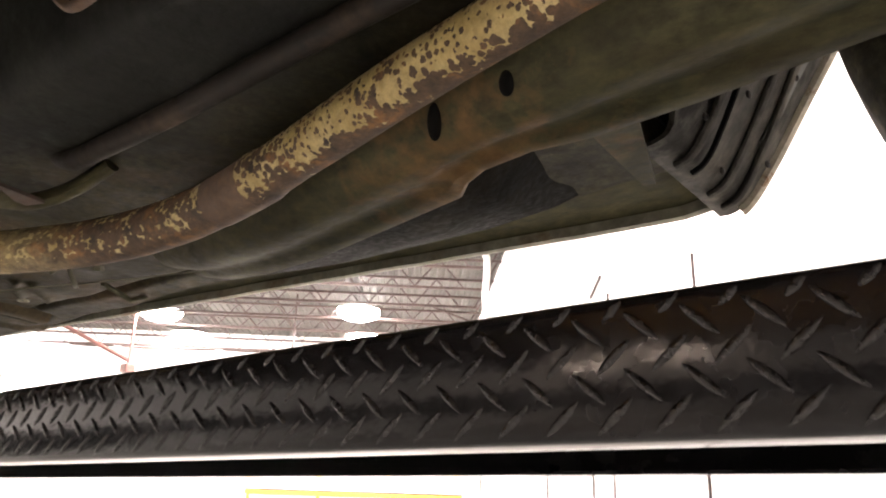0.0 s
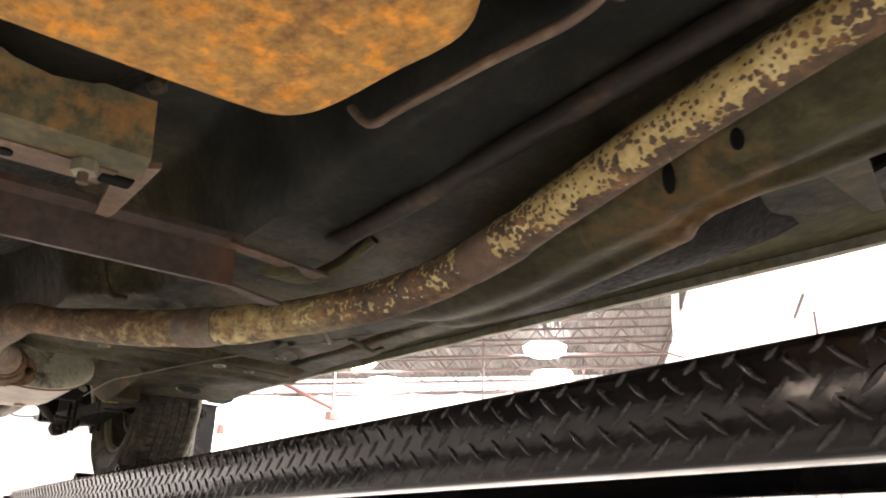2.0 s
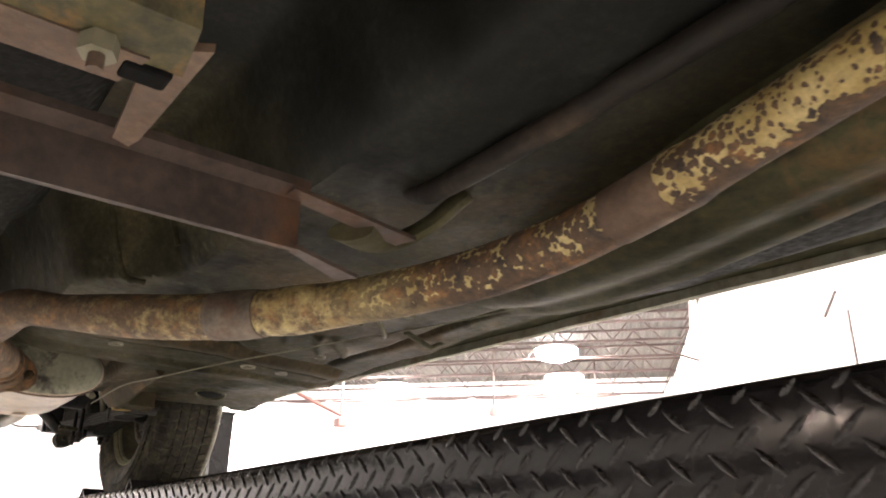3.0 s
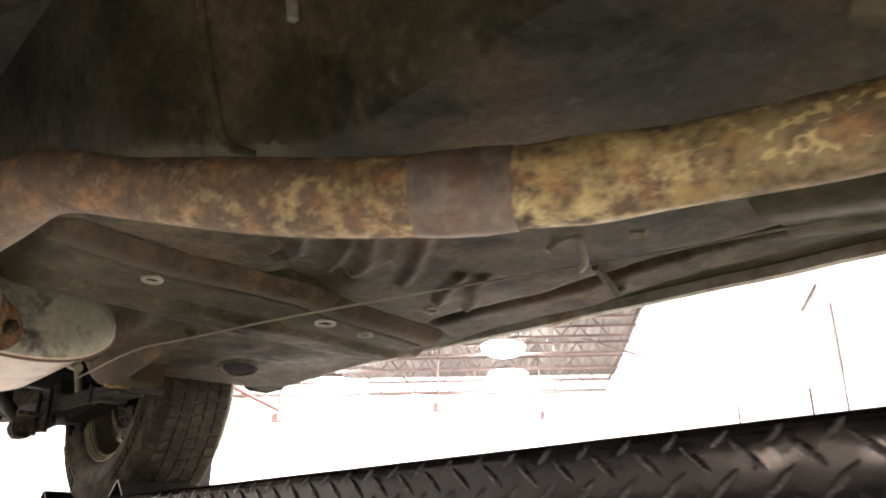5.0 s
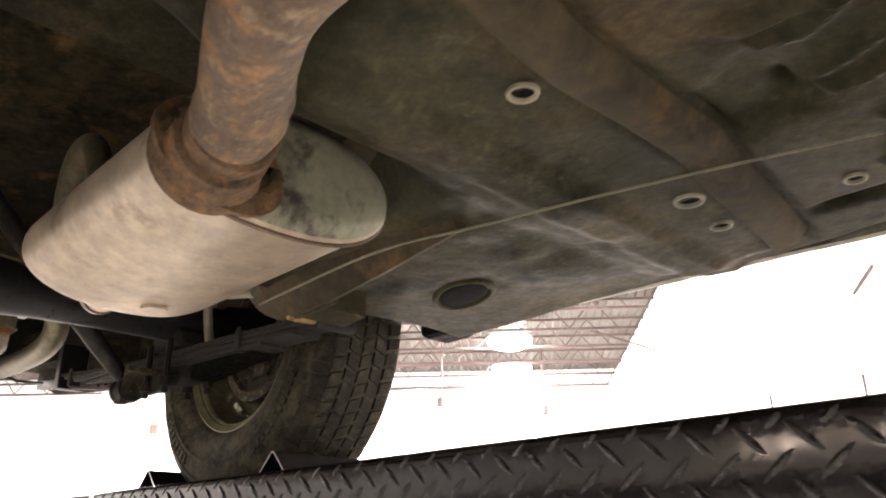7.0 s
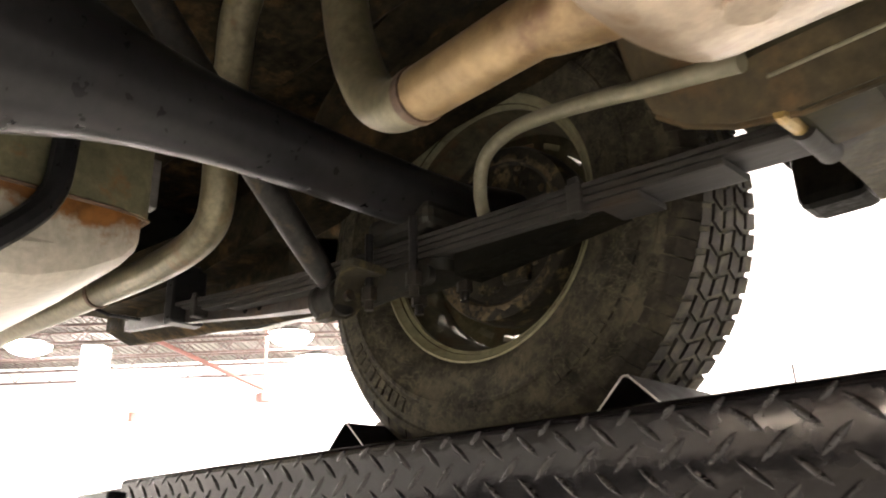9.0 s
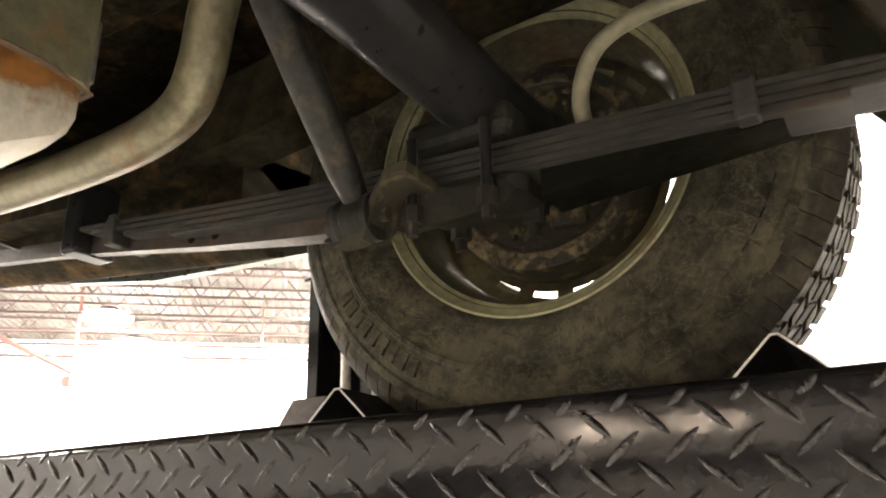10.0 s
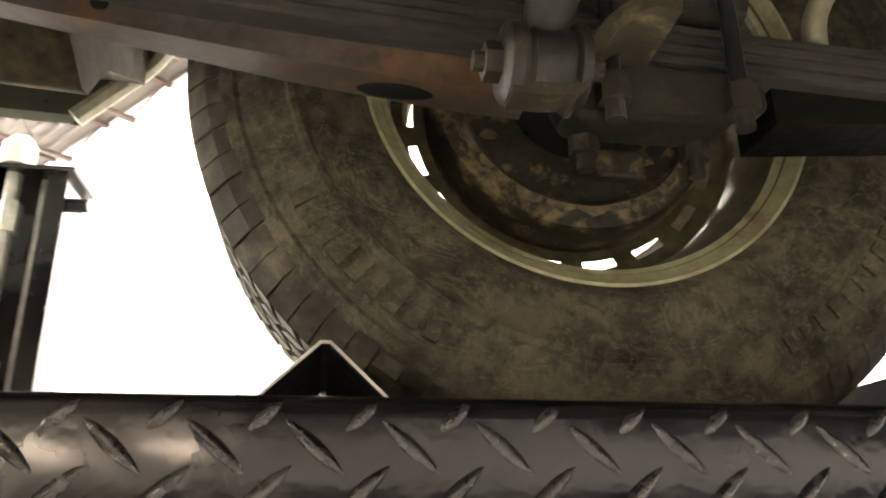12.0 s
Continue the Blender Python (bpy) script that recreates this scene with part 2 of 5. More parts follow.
def pipe_coating():
    """Yellow coating, pitted with small brown specks in front, worn to soft patches on brown rust behind."""
    m = bpy.data.materials.new("flaking_pipe_coating")
    m.use_nodes = True
    nt = m.node_tree
    bsdf = nt.nodes["Principled BSDF"]
    co = nt.nodes.new("ShaderNodeTexCoord").outputs["Object"]
    sep = nt.nodes.new("ShaderNodeSeparateXYZ")
    nt.links.new(co, sep.inputs[0])
    cream = ramp(nt, noise_of(nt, co, 18, 4), [(0.35, (0.33, 0.24, 0.075)), (0.65, (0.56, 0.46, 0.21))])
    cream = mix(nt, spread(nt, sep.outputs[0], -1.35, -1.6, 0.0, 0.8), cream, (0.19, 0.14, 0.068))
    rust = ramp(nt, noise_of(nt, co, 34, 9, 0.7), [(0.3, (0.03, 0.022, 0.018)), (0.52, (0.105, 0.067, 0.038)), (0.6, (0.19, 0.1, 0.042)), (0.7, (0.29, 0.135, 0.045))])
    # small round specks, crowded in clusters and along the outer side
    nrm = nt.nodes.new("ShaderNodeSeparateXYZ")
    nt.links.new(nt.nodes.new("ShaderNodeTexCoord").outputs["Normal"], nrm.inputs[0])
    cells = nt.nodes.new("ShaderNodeTexVoronoi")
    cells.inputs["Scale"].default_value = 125
    warp = nt.nodes.new("ShaderNodeVectorMath")
    warp.operation = "MULTIPLY_ADD"
    fuzz = nt.nodes.new("ShaderNodeTexNoise")
    fuzz.inputs["Scale"].default_value = 210
    nt.links.new(co, fuzz.inputs["Vector"])
    warp.inputs[1].default_value = (0.005, 0.005, 0.005)
    nt.links.new(fuzz.outputs["Color"], warp.inputs[0])
    nt.links.new(co, warp.inputs[2])
    nt.links.new(warp.outputs["Vector"], cells.inputs["Vector"])
    clusters = total_of(nt, noise_of(nt, co, 26, 4, 0.6), spread(nt, sep.outputs[0], -0.45, -0.85, -0.34, 0.0), 1.5)
    outer = total_of(nt, nrm.outputs[2], nrm.outputs[1], -1.0)
    clusters = total_of(nt, spread(nt, outer, 0.1, 1.25), clusters, 0.62)
    gap = nt.nodes.new("ShaderNodeMath")
    gap.operation = "SUBTRACT"
    nt.links.new(clusters, gap.inputs[0])
    nt.links.new(cells.outputs["Distance"], gap.inputs[1])
    specks = ramp(nt, gap.outputs[0], [(0.0, (0, 0, 0)), (0.045, (1, 1, 1))])
    # soft patches farther back
    broad = total_of(nt, noise_of(nt, co, 48, 6, 0.65), spread(nt, sep.outputs[0], -1.15, -1.65, -0.03, 0.18))
    patches = ramp(nt, broad, [(0.4, (0, 0, 0)), (0.62, (0.94, 0.94, 0.94))])
    mask = mix(nt, spread(nt, sep.outputs[0], -1.0, -1.3), specks, patches)
    grit = ramp(nt, noise_of(nt, co, 150, 9, 0.75), [(0.3, (0.5,) * 3), (0.5, (1.0,) * 3), (0.7, (1.4,) * 3)])
    nt.links.new(mix(nt, 0.75, mix(nt, mask, cream, rust), grit, "MULTIPLY"), bsdf.inputs["Base Color"])
    rough = ramp(nt, mask, [(0.0, (0.36,) * 3), (1.0, (0.72,) * 3)])
    nt.links.new(rough, bsdf.inputs["Roughness"])
    b = nt.nodes.new("ShaderNodeBump")
    b.inputs["Strength"].default_value, b.inputs["Distance"].default_value, b.invert = 0.5, 0.002, True
    nt.links.new(mask, b.inputs["Height"])
    b2 = nt.nodes.new("ShaderNodeBump")
    b2.inputs["Strength"].default_value, b2.inputs["Distance"].default_value = 0.65, 0.003
    nt.links.new(noise_of(nt, co, 85, 7, 0.65), b2.inputs["Height"])
    nt.links.new(b.outputs[0], b2.inputs["Normal"])
    nt.links.new(b2.outputs[0], bsdf.inputs["Normal"])
    return m


def rust_bloom(m, centre, reach, colour, scale=13.0):
    """Adds a patch of rust round one place, broken up by noise."""
    nt = m.node_tree
    bsdf = nt.nodes["Principled BSDF"]
    old = bsdf.inputs["Base Color"].links[0].from_socket
    co = nt.nodes.new("ShaderNodeTexCoord").outputs["Object"]
    d = nt.nodes.new("ShaderNodeVectorMath")
    d.operation = "DISTANCE"
    d.inputs[1].default_value = centre
    nt.links.new(co, d.inputs[0])
    near = spread(nt, d.outputs["Value"], 0.0, reach, 0.27, -0.2)
    mask = ramp(nt, total_of(nt, noise_of(nt, co, scale, 7, 0.65), near), [(0.46, (0, 0, 0)), (0.76, (0.9, 0.9, 0.9))])
    tone = ramp(nt, noise_of(nt, co, 30, 4), [(0.35, tuple(c * 0.55 for c in colour)), (0.65, colour)])
    nt.links.new(mix(nt, mask, old, tone), bsdf.inputs["Base Color"])
    return m


rust_bloom(RAIL, (-0.42, 0.82, 1.845), 0.27, (0.22, 0.13, 0.052), 26.0)
def rust_band(m, low, high, colour):
    """Rust weeping from a seam, in a ragged band between two heights."""
    nt = m.node_tree
    bsdf = nt.nodes["Principled BSDF"]
    old = bsdf.inputs["Base Color"].links[0].from_socket
    co = nt.nodes.new("ShaderNodeTexCoord").outputs["Object"]
    sep = nt.nodes.new("ShaderNodeSeparateXYZ")
    nt.links.new(co, sep.inputs[0])
    near = spread(nt, sep.outputs[2], low, high, -0.25, 0.25)
    mask = ramp(nt, total_of(nt, noise_of(nt, co, 15, 6, 0.6), near), [(0.5, (0, 0, 0)), (0.62, (1, 1, 1))])
    tone = ramp(nt, noise_of(nt, co, 30, 5), [(0.35, tuple(c * 0.45 for c in colour)), (0.65, colour)])
    nt.links.new(mix(nt, mask, old, tone), bsdf.inputs["Base Color"])


rust_band(TANK, 1.965, 2.03, (0.34, 0.15, 0.04))
rust_bloom(ALU, (-2.745, 0.5, 1.85), 0.13, (0.2, 0.115, 0.045), 12.0)
rust_bloom(ENDCAP, (-2.265, 0.35, 1.855), 0.13, (0.05, 0.036, 0.022), 22.0)
rust_bloom(HELPER, (-3.45, 0.75, 1.89), 0.16, (0.13, 0.075, 0.035), 22.0)


def coated_floor():
    """Olive undercoat; a tarry black coat over the tunnel and, in front, farther out, deepened to stand in for shade.
    """
    m = bpy.data.materials.new("undercoated_floor")
    m.use_nodes = True
    nt = m.node_tree
    bsdf = nt.nodes["Principled BSDF"]
    co = nt.nodes.new("ShaderNodeTexCoord").outputs["Object"]
    sep = nt.nodes.new("ShaderNodeSeparateXYZ")
    nt.links.new(co, sep.inputs[0])
    broad, fine = noise_of(nt, co, 4.5, 6, 0.6), noise_of(nt, co, 40, 4)
    olive = ramp(nt, total_of(nt, fine, broad, 0.35), [(0.5, (0.017, 0.0168, 0.009)), (0.72, (0.047, 0.043, 0.023)), (0.88, (0.092, 0.078, 0.042))])
    mud = ramp(nt, noise_of(nt, co, 3.2, 8, 0.62), [(0.5, (0, 0, 0)), (0.68, (0.85, 0.85, 0.85))])
    olive = mix(nt, mud, olive, (0.08, 0.053, 0.026))
    black = ramp(nt, noise_of(nt, co, 7, 7, 0.65, 0.5), [(0.54, (0, 0, 0)), (0.66, (0.85, 0.85, 0.85))])
    olive = mix(nt, black, olive, (0.007, 0.0068, 0.0045))
    scuff = ramp(nt, noise_of(nt, co, 17, 8, 0.7), [(0.6, (0, 0, 0)), (0.72, (0.7, 0.7, 0.7))])
    olive = mix(nt, scuff, olive, (0.1, 0.088, 0.055))
    # tarry black, kept darker than the coating to stand for tunnel shade
    tar_shade = ramp(nt, total_of(nt, fine, broad, 0.35), [(0.5, (0.0055, 0.0063, 0.0057)), (0.85, (0.0255, 0.027, 0.0225))])
    # boundary of the blackening: farther out in front, as the shade lies
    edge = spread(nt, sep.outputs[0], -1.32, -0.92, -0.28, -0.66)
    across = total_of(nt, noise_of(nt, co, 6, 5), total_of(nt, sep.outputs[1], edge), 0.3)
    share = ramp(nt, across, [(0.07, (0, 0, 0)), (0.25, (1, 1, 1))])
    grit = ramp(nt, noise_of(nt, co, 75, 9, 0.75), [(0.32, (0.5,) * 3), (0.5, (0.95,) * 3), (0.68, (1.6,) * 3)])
    nt.links.new(mix(nt, 0.8, mix(nt, share, tar_shade, olive), grit, "MULTIPLY"), bsdf.inputs["Base Color"])
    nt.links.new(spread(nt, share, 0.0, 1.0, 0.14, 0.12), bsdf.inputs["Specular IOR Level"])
    nt.links.new(spread(nt, fine, 0.3, 0.7, 0.48, 0.75), bsdf.inputs["Roughness"])
    b = nt.nodes.new("ShaderNodeBump")
    b.inputs["Strength"].default_value, b.inputs["Distance"].default_value = 0.4, 0.006
    nt.links.new(total_of(nt, noise_of(nt, co, 60, 3), noise_of(nt, co, 11, 4), 0.4), b.inputs["Height"])
    nt.links.new(b.outputs[0], bsdf.inputs["Normal"])
    return m


def scuffed_rubber():
    """Dusty side wall: mottled olive dust with fine curling scuff marks."""
    m = bpy.data.materials.new("scuffed_rubber")
    m.use_nodes = True
    nt = m.node_tree
    bsdf = nt.nodes["Principled BSDF"]
    co = nt.nodes.new("ShaderNodeTexCoord").outputs["Object"]
    base = ramp(nt, total_of(nt, noise_of(nt, co, 70, 4), noise_of(nt, co, 14, 6, 0.6), 0.45), [(0.55, (0.011, 0.0106, 0.0075)), (0.72, (0.036, 0.033, 0.022)), (0.86, (0.082, 0.074, 0.049))])
    dust = ramp(nt, noise_of(nt, co, 44, 9, 0.75, 0.8), [(0.46, (0, 0, 0)), (0.68, (0.6, 0.6, 0.6))])
    base = mix(nt, dust, base, (0.1, 0.089, 0.056))
    for scale, seed in ((7, 2.2), (12, 3.0), (21, 2.4)):
        mark = ramp(nt, noise_of(nt, co, scale, 5, 0.55, seed), [(0.476, (0, 0, 0)), (0.484, (0.42, 0.42, 0.42)), (0.492, (0, 0, 0))])
        base = mix(nt, mark, base, (0.16, 0.142, 0.088))
    dark = ramp(nt, noise_of(nt, co, 46, 6, 0.6, 1.0), [(0.58, (0, 0, 0)), (0.68, (0.7, 0.7, 0.7))])
    base = mix(nt, dark, base, (0.012, 0.0115, 0.008))
    nt.links.new(base, bsdf.inputs["Base Color"])
    bsdf.inputs["Roughness"].default_value = 0.8
    bsdf.inputs["Specular IOR Level"].default_value = 0.25
    b = nt.nodes.new("ShaderNodeBump")
    b.inputs["Strength"].default_value, b.inputs["Distance"].default_value = 0.5, 0.003
    nt.links.new(noise_of(nt, co, 70, 5), b.inputs["Height"])
    nt.links.new(b.outputs[0], bsdf.inputs["Normal"])
    return m


TYRE = scuffed_rubber()
COATED = coated_floor()
PIPE = pipe_coating()
YELLOW = grained("yellow_enamel", (0.6, 0.42, 0.04), (0.7, 0.5, 0.06), 3, 40, (0.35, 0.5), bump=0.02, speck=0.0)

# ---- building helpers ----
def thing(name, label, category, group="", kind="", at=(0, 0, 0)):
    ob = new(name)
    ob.location = at
    return tagged(ob, label, category, group, kind)


def part(name, bm, material, parent=None, label="", smooth=False, kind=""):
    me = bpy.data.meshes.new(name)
    bmesh.ops.recalc_face_normals(bm, faces=bm.faces)
    bm.to_mesh(me)
    bm.free()
    me.materials.append(material)
    if smooth:
        me.shade_smooth()
        me.set_sharp_from_angle(angle=radians(38))
    ob = new(name, me)
    if parent:
        ob.parent = parent
        root = parent
        offset = Vector((0, 0, 0))
        while root:
            offset += root.location
            root = root.parent
        ob.location = -offset
    return tagged(ob, label, kind=kind)


def box(x0, x1, y0, y1, z0, z1, bevel=0.0, bm=None):
    bm = bm or bmesh.new()
    vs = [bm.verts.new((x, y, z)) for x in (x0, x1) for y in (y0, y1) for z in (z0, z1)]
    fs = [bm.faces.new([vs[i] for i in q]) for q in ((0, 1, 3, 2), (4, 6, 7, 5), (0, 4, 5, 1), (2, 3, 7, 6), (0, 2, 6, 4), (1, 5, 7, 3))]
    if bevel:
        es = {e for f in fs for e in f.edges}
        bmesh.ops.bevel(bm, geom=list(es), offset=bevel, segments=2, affect="EDGES", profile=0.5)
    return bm


def spline(points, n=8):
    """Catmull-Rom through the points, n steps a span."""
    p = [Vector(q) for q in points]
    p = [p[0] * 2 - p[1]] + p + [p[-1] * 2 - p[-2]]
    out = []
    for i in range(1, len(p) - 2):
        for k in range(n):
            t = k / n
            a, b, c, d = p[i - 1:i + 3]
            out.append(0.5 * (2 * b + (c - a) * t + (2 * a - 5 * b + 4 * c - d) * t * t + (3 * b - a - 3 * c + d) * t ** 3))
    return out + [p[-2]]


def sweep(points, radius, sides=20, bm=None, flat=1.0, wall=0.0):
    """A tube along points; radius a number or one per point; flat squashes it in z; wall > 0 leaves the ends open with that thickness."""
    bm = bm or bmesh.new()
    pts = [Vector(q) for q in points]
    rs = radius if hasattr(radius, "__len__") else [radius] * len(pts)
    up, rings = Vector((0, 0, 1)), []
    for i, q in enumerate(pts):
        d = (pts[min(i + 1, len(pts) - 1)] - pts[max(i - 1, 0)]).normalized()
        if abs(d.dot(up)) > 0.95:
            up = Vector((1, 0, 0))
        a = d.cross(up).normalized()
        b = a.cross(d).normalized()
        up = b
        rings.append([bm.verts.new(q + a * math.cos(w) * rs[i] + b * math.sin(w) * rs[i] * flat) for w in (2 * math.pi * k / sides for k in range(sides))])
    for r, s in zip(rings, rings[1:]):
        for k in range(sides):
            bm.faces.new((r[k], r[(k + 1) % sides], s[(k + 1) % sides], s[k]))
    bm.faces.new(rings[0][::-1])
    bm.faces.new(rings[-1])
    return bm


def lathe(profile, centre, sides=72, bm=None, floor=None, closed=True):
    """Turn (radius, y) pairs about the axle line through centre, which runs along y."""
    bm = bm or bmesh.new()
    cx, cy, cz = centre
    rings = []
    for k in range(sides):
        w = 2 * math.pi * k / sides
        ring = []
        for r, y in profile:
            z = cz + r * math.sin(w)
            if floor is not None and z < floor:
                z = floor
            ring.append(bm.verts.new((cx + r * math.cos(w), cy + y, z)))
        rings.append(ring)
    n = len(profile)
    for k in range(sides):
        a, b = rings[k], rings[(k + 1) % sides]
        for i in range(n if closed else n - 1):
            j = (i + 1) % n
            bm.faces.new((a[i], a[j], b[j], b[i]))
    return bm


def extrude(outline, axis, a, b, bm=None):
    """A closed outline of 2D points, drawn out along an axis from a to b."""
    bm = bm or bmesh.new()
    def at(u, v, w):
        return {"x": (w, u, v), "y": (u, w, v), "z": (u, v, w)}[axis]
    lo = [bm.verts.new(at(u, v, a)) for u, v in outline]
    hi = [bm.verts.new(at(u, v, b)) for u, v in outline]
    n = len(outline)
    for i in range(n):
        bm.faces.new((lo[i], lo[(i + 1) % n], hi[(i + 1) % n], hi[i]))
    bm.faces.new(lo[::-1])
    bm.faces.new(hi)
    return bm


def strip(outline, thick):
    """The outline of a bent sheet: an open line of 2D points, given a thickness to its left side."""
    pts = [Vector(p) for p in outline]
    side = []
    for i, p in enumerate(pts):
        d0 = (p - pts[i - 1]).normalized() if i else (pts[1] - p).normalized()
        d1 = (pts[i + 1] - p).normalized() if i + 1 < len(pts) else d0
        n = Vector((-(d0 + d1).y, (d0 + d1).x)).normalized()
        side.append(p + n * thick / max(0.4, n.dot(Vector((-d0.y, d0.x)))))
    return [tuple(p) for p in pts] + [tuple(p) for p in reversed(side)]


def turned(bm, deg, about=(0, 0, 0), axis="Z"):
    bmesh.ops.rotate(bm, verts=bm.verts, cent=about, matrix=Matrix.Rotation(radians(deg), 3, axis))
    return bm

# ---- the building: it stands at 41 degrees to the lift ----
YAW = 41.0
CU, SU = math.cos(radians(YAW)), math.sin(radians(YAW))
U0, U1, N0, N1, ROOF = -22.0, 2.35, -14.0, 28.5, 7.6


def hall(bm):
    return turned(bm, YAW)


def uv(u, n, z=0.0):
    return (u * CU - n * SU, u * SU + n * CU, z)


tagged(part("floor", hall(box(U0 - 0.3, U1 + 8, N0 - 0.3, N1 + 0.3, -0.2, 0.0)), CONCRETE), "pale polished concrete workshop floor", "floor", kind="structure")
tagged(part("wall_far", hall(box(U0, U1 + 0.3, N1, N1 + 0.3, 0, ROOF)), WHITE), "white painted far wall of the workshop", "wall", kind="structure")
tagged(part("wall_side", hall(box(U1, U1 + 0.3, 2.6, N1, 0, ROOF)), WHITE), "white panelled side wall of the workshop", "wall", kind="structure")
tagged(part("wall_jog", hall(box(U1 + 0.3, U1 + 7.7, 2.6, 2.9, 0, ROOF)), WHITE), "white painted short wall", "wall", kind="structure")
tagged(part("wall_front", hall(box(U1 + 7.7, U1 + 8, N0, 2.9, 0, ROOF)), WHITE), "white painted front wall", "wall", kind="structure")
tagged(part("wall_near", hall(box(U0, U1 + 8, N0 - 0.3, N0, 0, ROOF)), WHITE), "white painted near wall", "wall", kind="structure")
tagged(part("wall_back", hall(box(U0 - 0.3, U0, N0 - 0.3, N1 + 0.3, 0, ROOF)), WHITE), "white painted back wall", "wall", kind="structure")
# corrugated roof deck, ribs across the joists
bm = bmesh.new()
line = []
u = U0 - 0.3
while u < U1 + 8:
    line += [(u, ROOF), (u + 0.09, ROOF), (u + 0.11, ROOF + 0.05), (u + 0.2, ROOF + 0.05)]
    u += 0.22
lo = [bm.verts.new((a, N0 - 0.3, b)) for a, b in line]
hi = [bm.verts.new((a, N1 + 0.3, b)) for a, b in line]
for i in range(len(line) - 1):
    bm.faces.new((lo[i], lo[i + 1], hi[i + 1], hi[i]))
hall(bm)
bmesh.ops.solidify(bm, geom=bm.faces[:], thickness=-0.02)
tagged(part("ceiling", bm, DECK), "pale ribbed steel roof deck", "ceiling", kind="structure")
bm = hall(box(U0 - 0.4, U1 + 8.1, N0 - 0.4, N1 + 0.4, ROOF + 0.12, ROOF + 0.3))
tagged(part("roof", bm, WHITE), "flat roof slab over the deck", "roof", kind="structure")


def joist(n, u0=U0, u1=U1, z1=ROOF - 0.02, depth=0.75):
    ob = thing("roof_joist", "open-web steel roof joist with zigzag struts", "joist", "roof joists")
    end = u1 - 0.45  # the lower chord stops short of the wall
    for name, z, stop in (("top_chord", z1, u1), ("bottom_chord", z1 - depth, end)):
        part(name, hall(box(u0, stop, n - 0.04, n + 0.04, z - 0.06, z)), STEEL, ob)
    bm, u, k = bmesh.new(), u0, 0
    while u < end - 0.6:
        a, b = ((u, n, z1 - 0.05), (u + 0.6, n, z1 - depth)) if k % 2 == 0 else ((u, n, z1 - depth), (u + 0.6, n, z1 - 0.05))
        sweep([a, b], 0.016, 5, bm)
        u, k = u + 0.6, k + 1
    part("web", hall(bm), STEEL, ob)
    part("end_strut", hall(sweep([(end - 0.05, n, z1 - depth), (u1 - 0.1, n, z1 - 0.05)], 0.018, 5)), STEEL, ob)
    return ob


n = N0 + 1.0
while n < N1 - 0.3:
    joist(n, U0, U1 if n > 2.6 else U1 + 7.7)
    n += 1.75

GLOW = glowing("lamp_glow", (1.0, 0.945, 0.88), LAMP)
WARM = glowing("warm_lamp_glow", (1.0, 0.8, 0.62), LAMP)


def bay_lamp(x, y, z, r=0.42, glow=GLOW):
    ob = thing("bay_lamp", "glowing round high-bay lamp hanging under the joists", "lamp", "bay lamps")
    # dome drawn larger than the lens, so its shape carries the glare
    bm = bmesh.new()
    bmesh.ops.create_uvsphere(bm, u_segments=28, v_segments=14, radius=r)
    for v in bm.verts:
        v.co = Vector((x + v.co.x, y + v.co.y, z + (v.co.z * 0.45 if v.co.z < 0 else 0.02)))
    part("diffuser", bm, glow, ob, "glowing dome, enlarged to hold the lamp's glare", smooth=True)
    bm = bmesh.new()
    bmesh.ops.create_cone(bm, cap_ends=True, segments=32, radius1=r + 0.02, radius2=0.14, depth=0.22)
    bmesh.ops.translate(bm, verts=bm.verts, vec=(x, y, z + 0.14))
    part("housing", bm, DECK, ob)
    part("hanger", sweep([(x, y, z + 0.22), (x, y, ROOF + 0.02)], 0.012, 8), STEEL, ob)


LAMPS = [uv(u, n, 6.85) for u, n in ((-1.33, 21.4), (-1.3, 24.8), (-7.05, 25.5), (-7.1, 22.4), (-14.5, 22.3), (-14.2, 26.3), (-1.4, 16.2))]
LAMPS += [(-9.6, -17.0, 5.0), (-7.0, -17.2, 5.1)]
# unseen lamps, added out of view to light the hall and underbody
LAMPS += [uv(u, n, 6.4) for u, n in ((-10.5, 6.0), (-4.0, -4.0), (5.5, -3.0), (-17.0, 12.0), (-0.3, 5.6))]
for k, (x, y, z) in enumerate(LAMPS):
    bay_lamp(x, y, z, 0.25 if k in (7, 8) else 0.59, WARM if k in (7, 8) else GLOW)

# ---- the lift ----
RY0, RY1, RZ0, RZ1, RX0, RX1 = 0.726, 1.17, 1.542, 1.659, -4.01, 1.9
runway = thing("lift_runway", "black tread-plate runway of a drive-on car lift", "car lift")


def arc(cx, cz, r, a0, a1, n=5):
    return [(cx + r * math.cos(radians(a0 + (a1 - a0) * k / n)), cz + r * math.sin(radians(a0 + (a1 - a0) * k / n))) for k in range(n + 1)]


BEND = 0.013
line = [(RY0 + 0.053, RZ0)] + arc(RY0 + 0.008, RZ0 + 0.008, 0.008, 270, 180, 3) + arc(RY0 + BEND, RZ1 - BEND, BEND, 180, 90) + arc(RY1 - BEND, RZ1 - BEND, BEND, 90, 0) + arc(RY1 - 0.008, RZ0 + 0.008, 0.008, 0, -90, 3) + [(RY1 - 0.053, RZ0)]


def drop(x):
    """The runway runs down a little towards its front end."""
    return -0.0021 * (x + 3.4)


bm = extrude(strip(line, -0.005), "x", RX0, RX1)
for v in bm.verts:
    v.co.z += drop(v.co.x)
part("plate", bm, LIFT, runway, smooth=True)


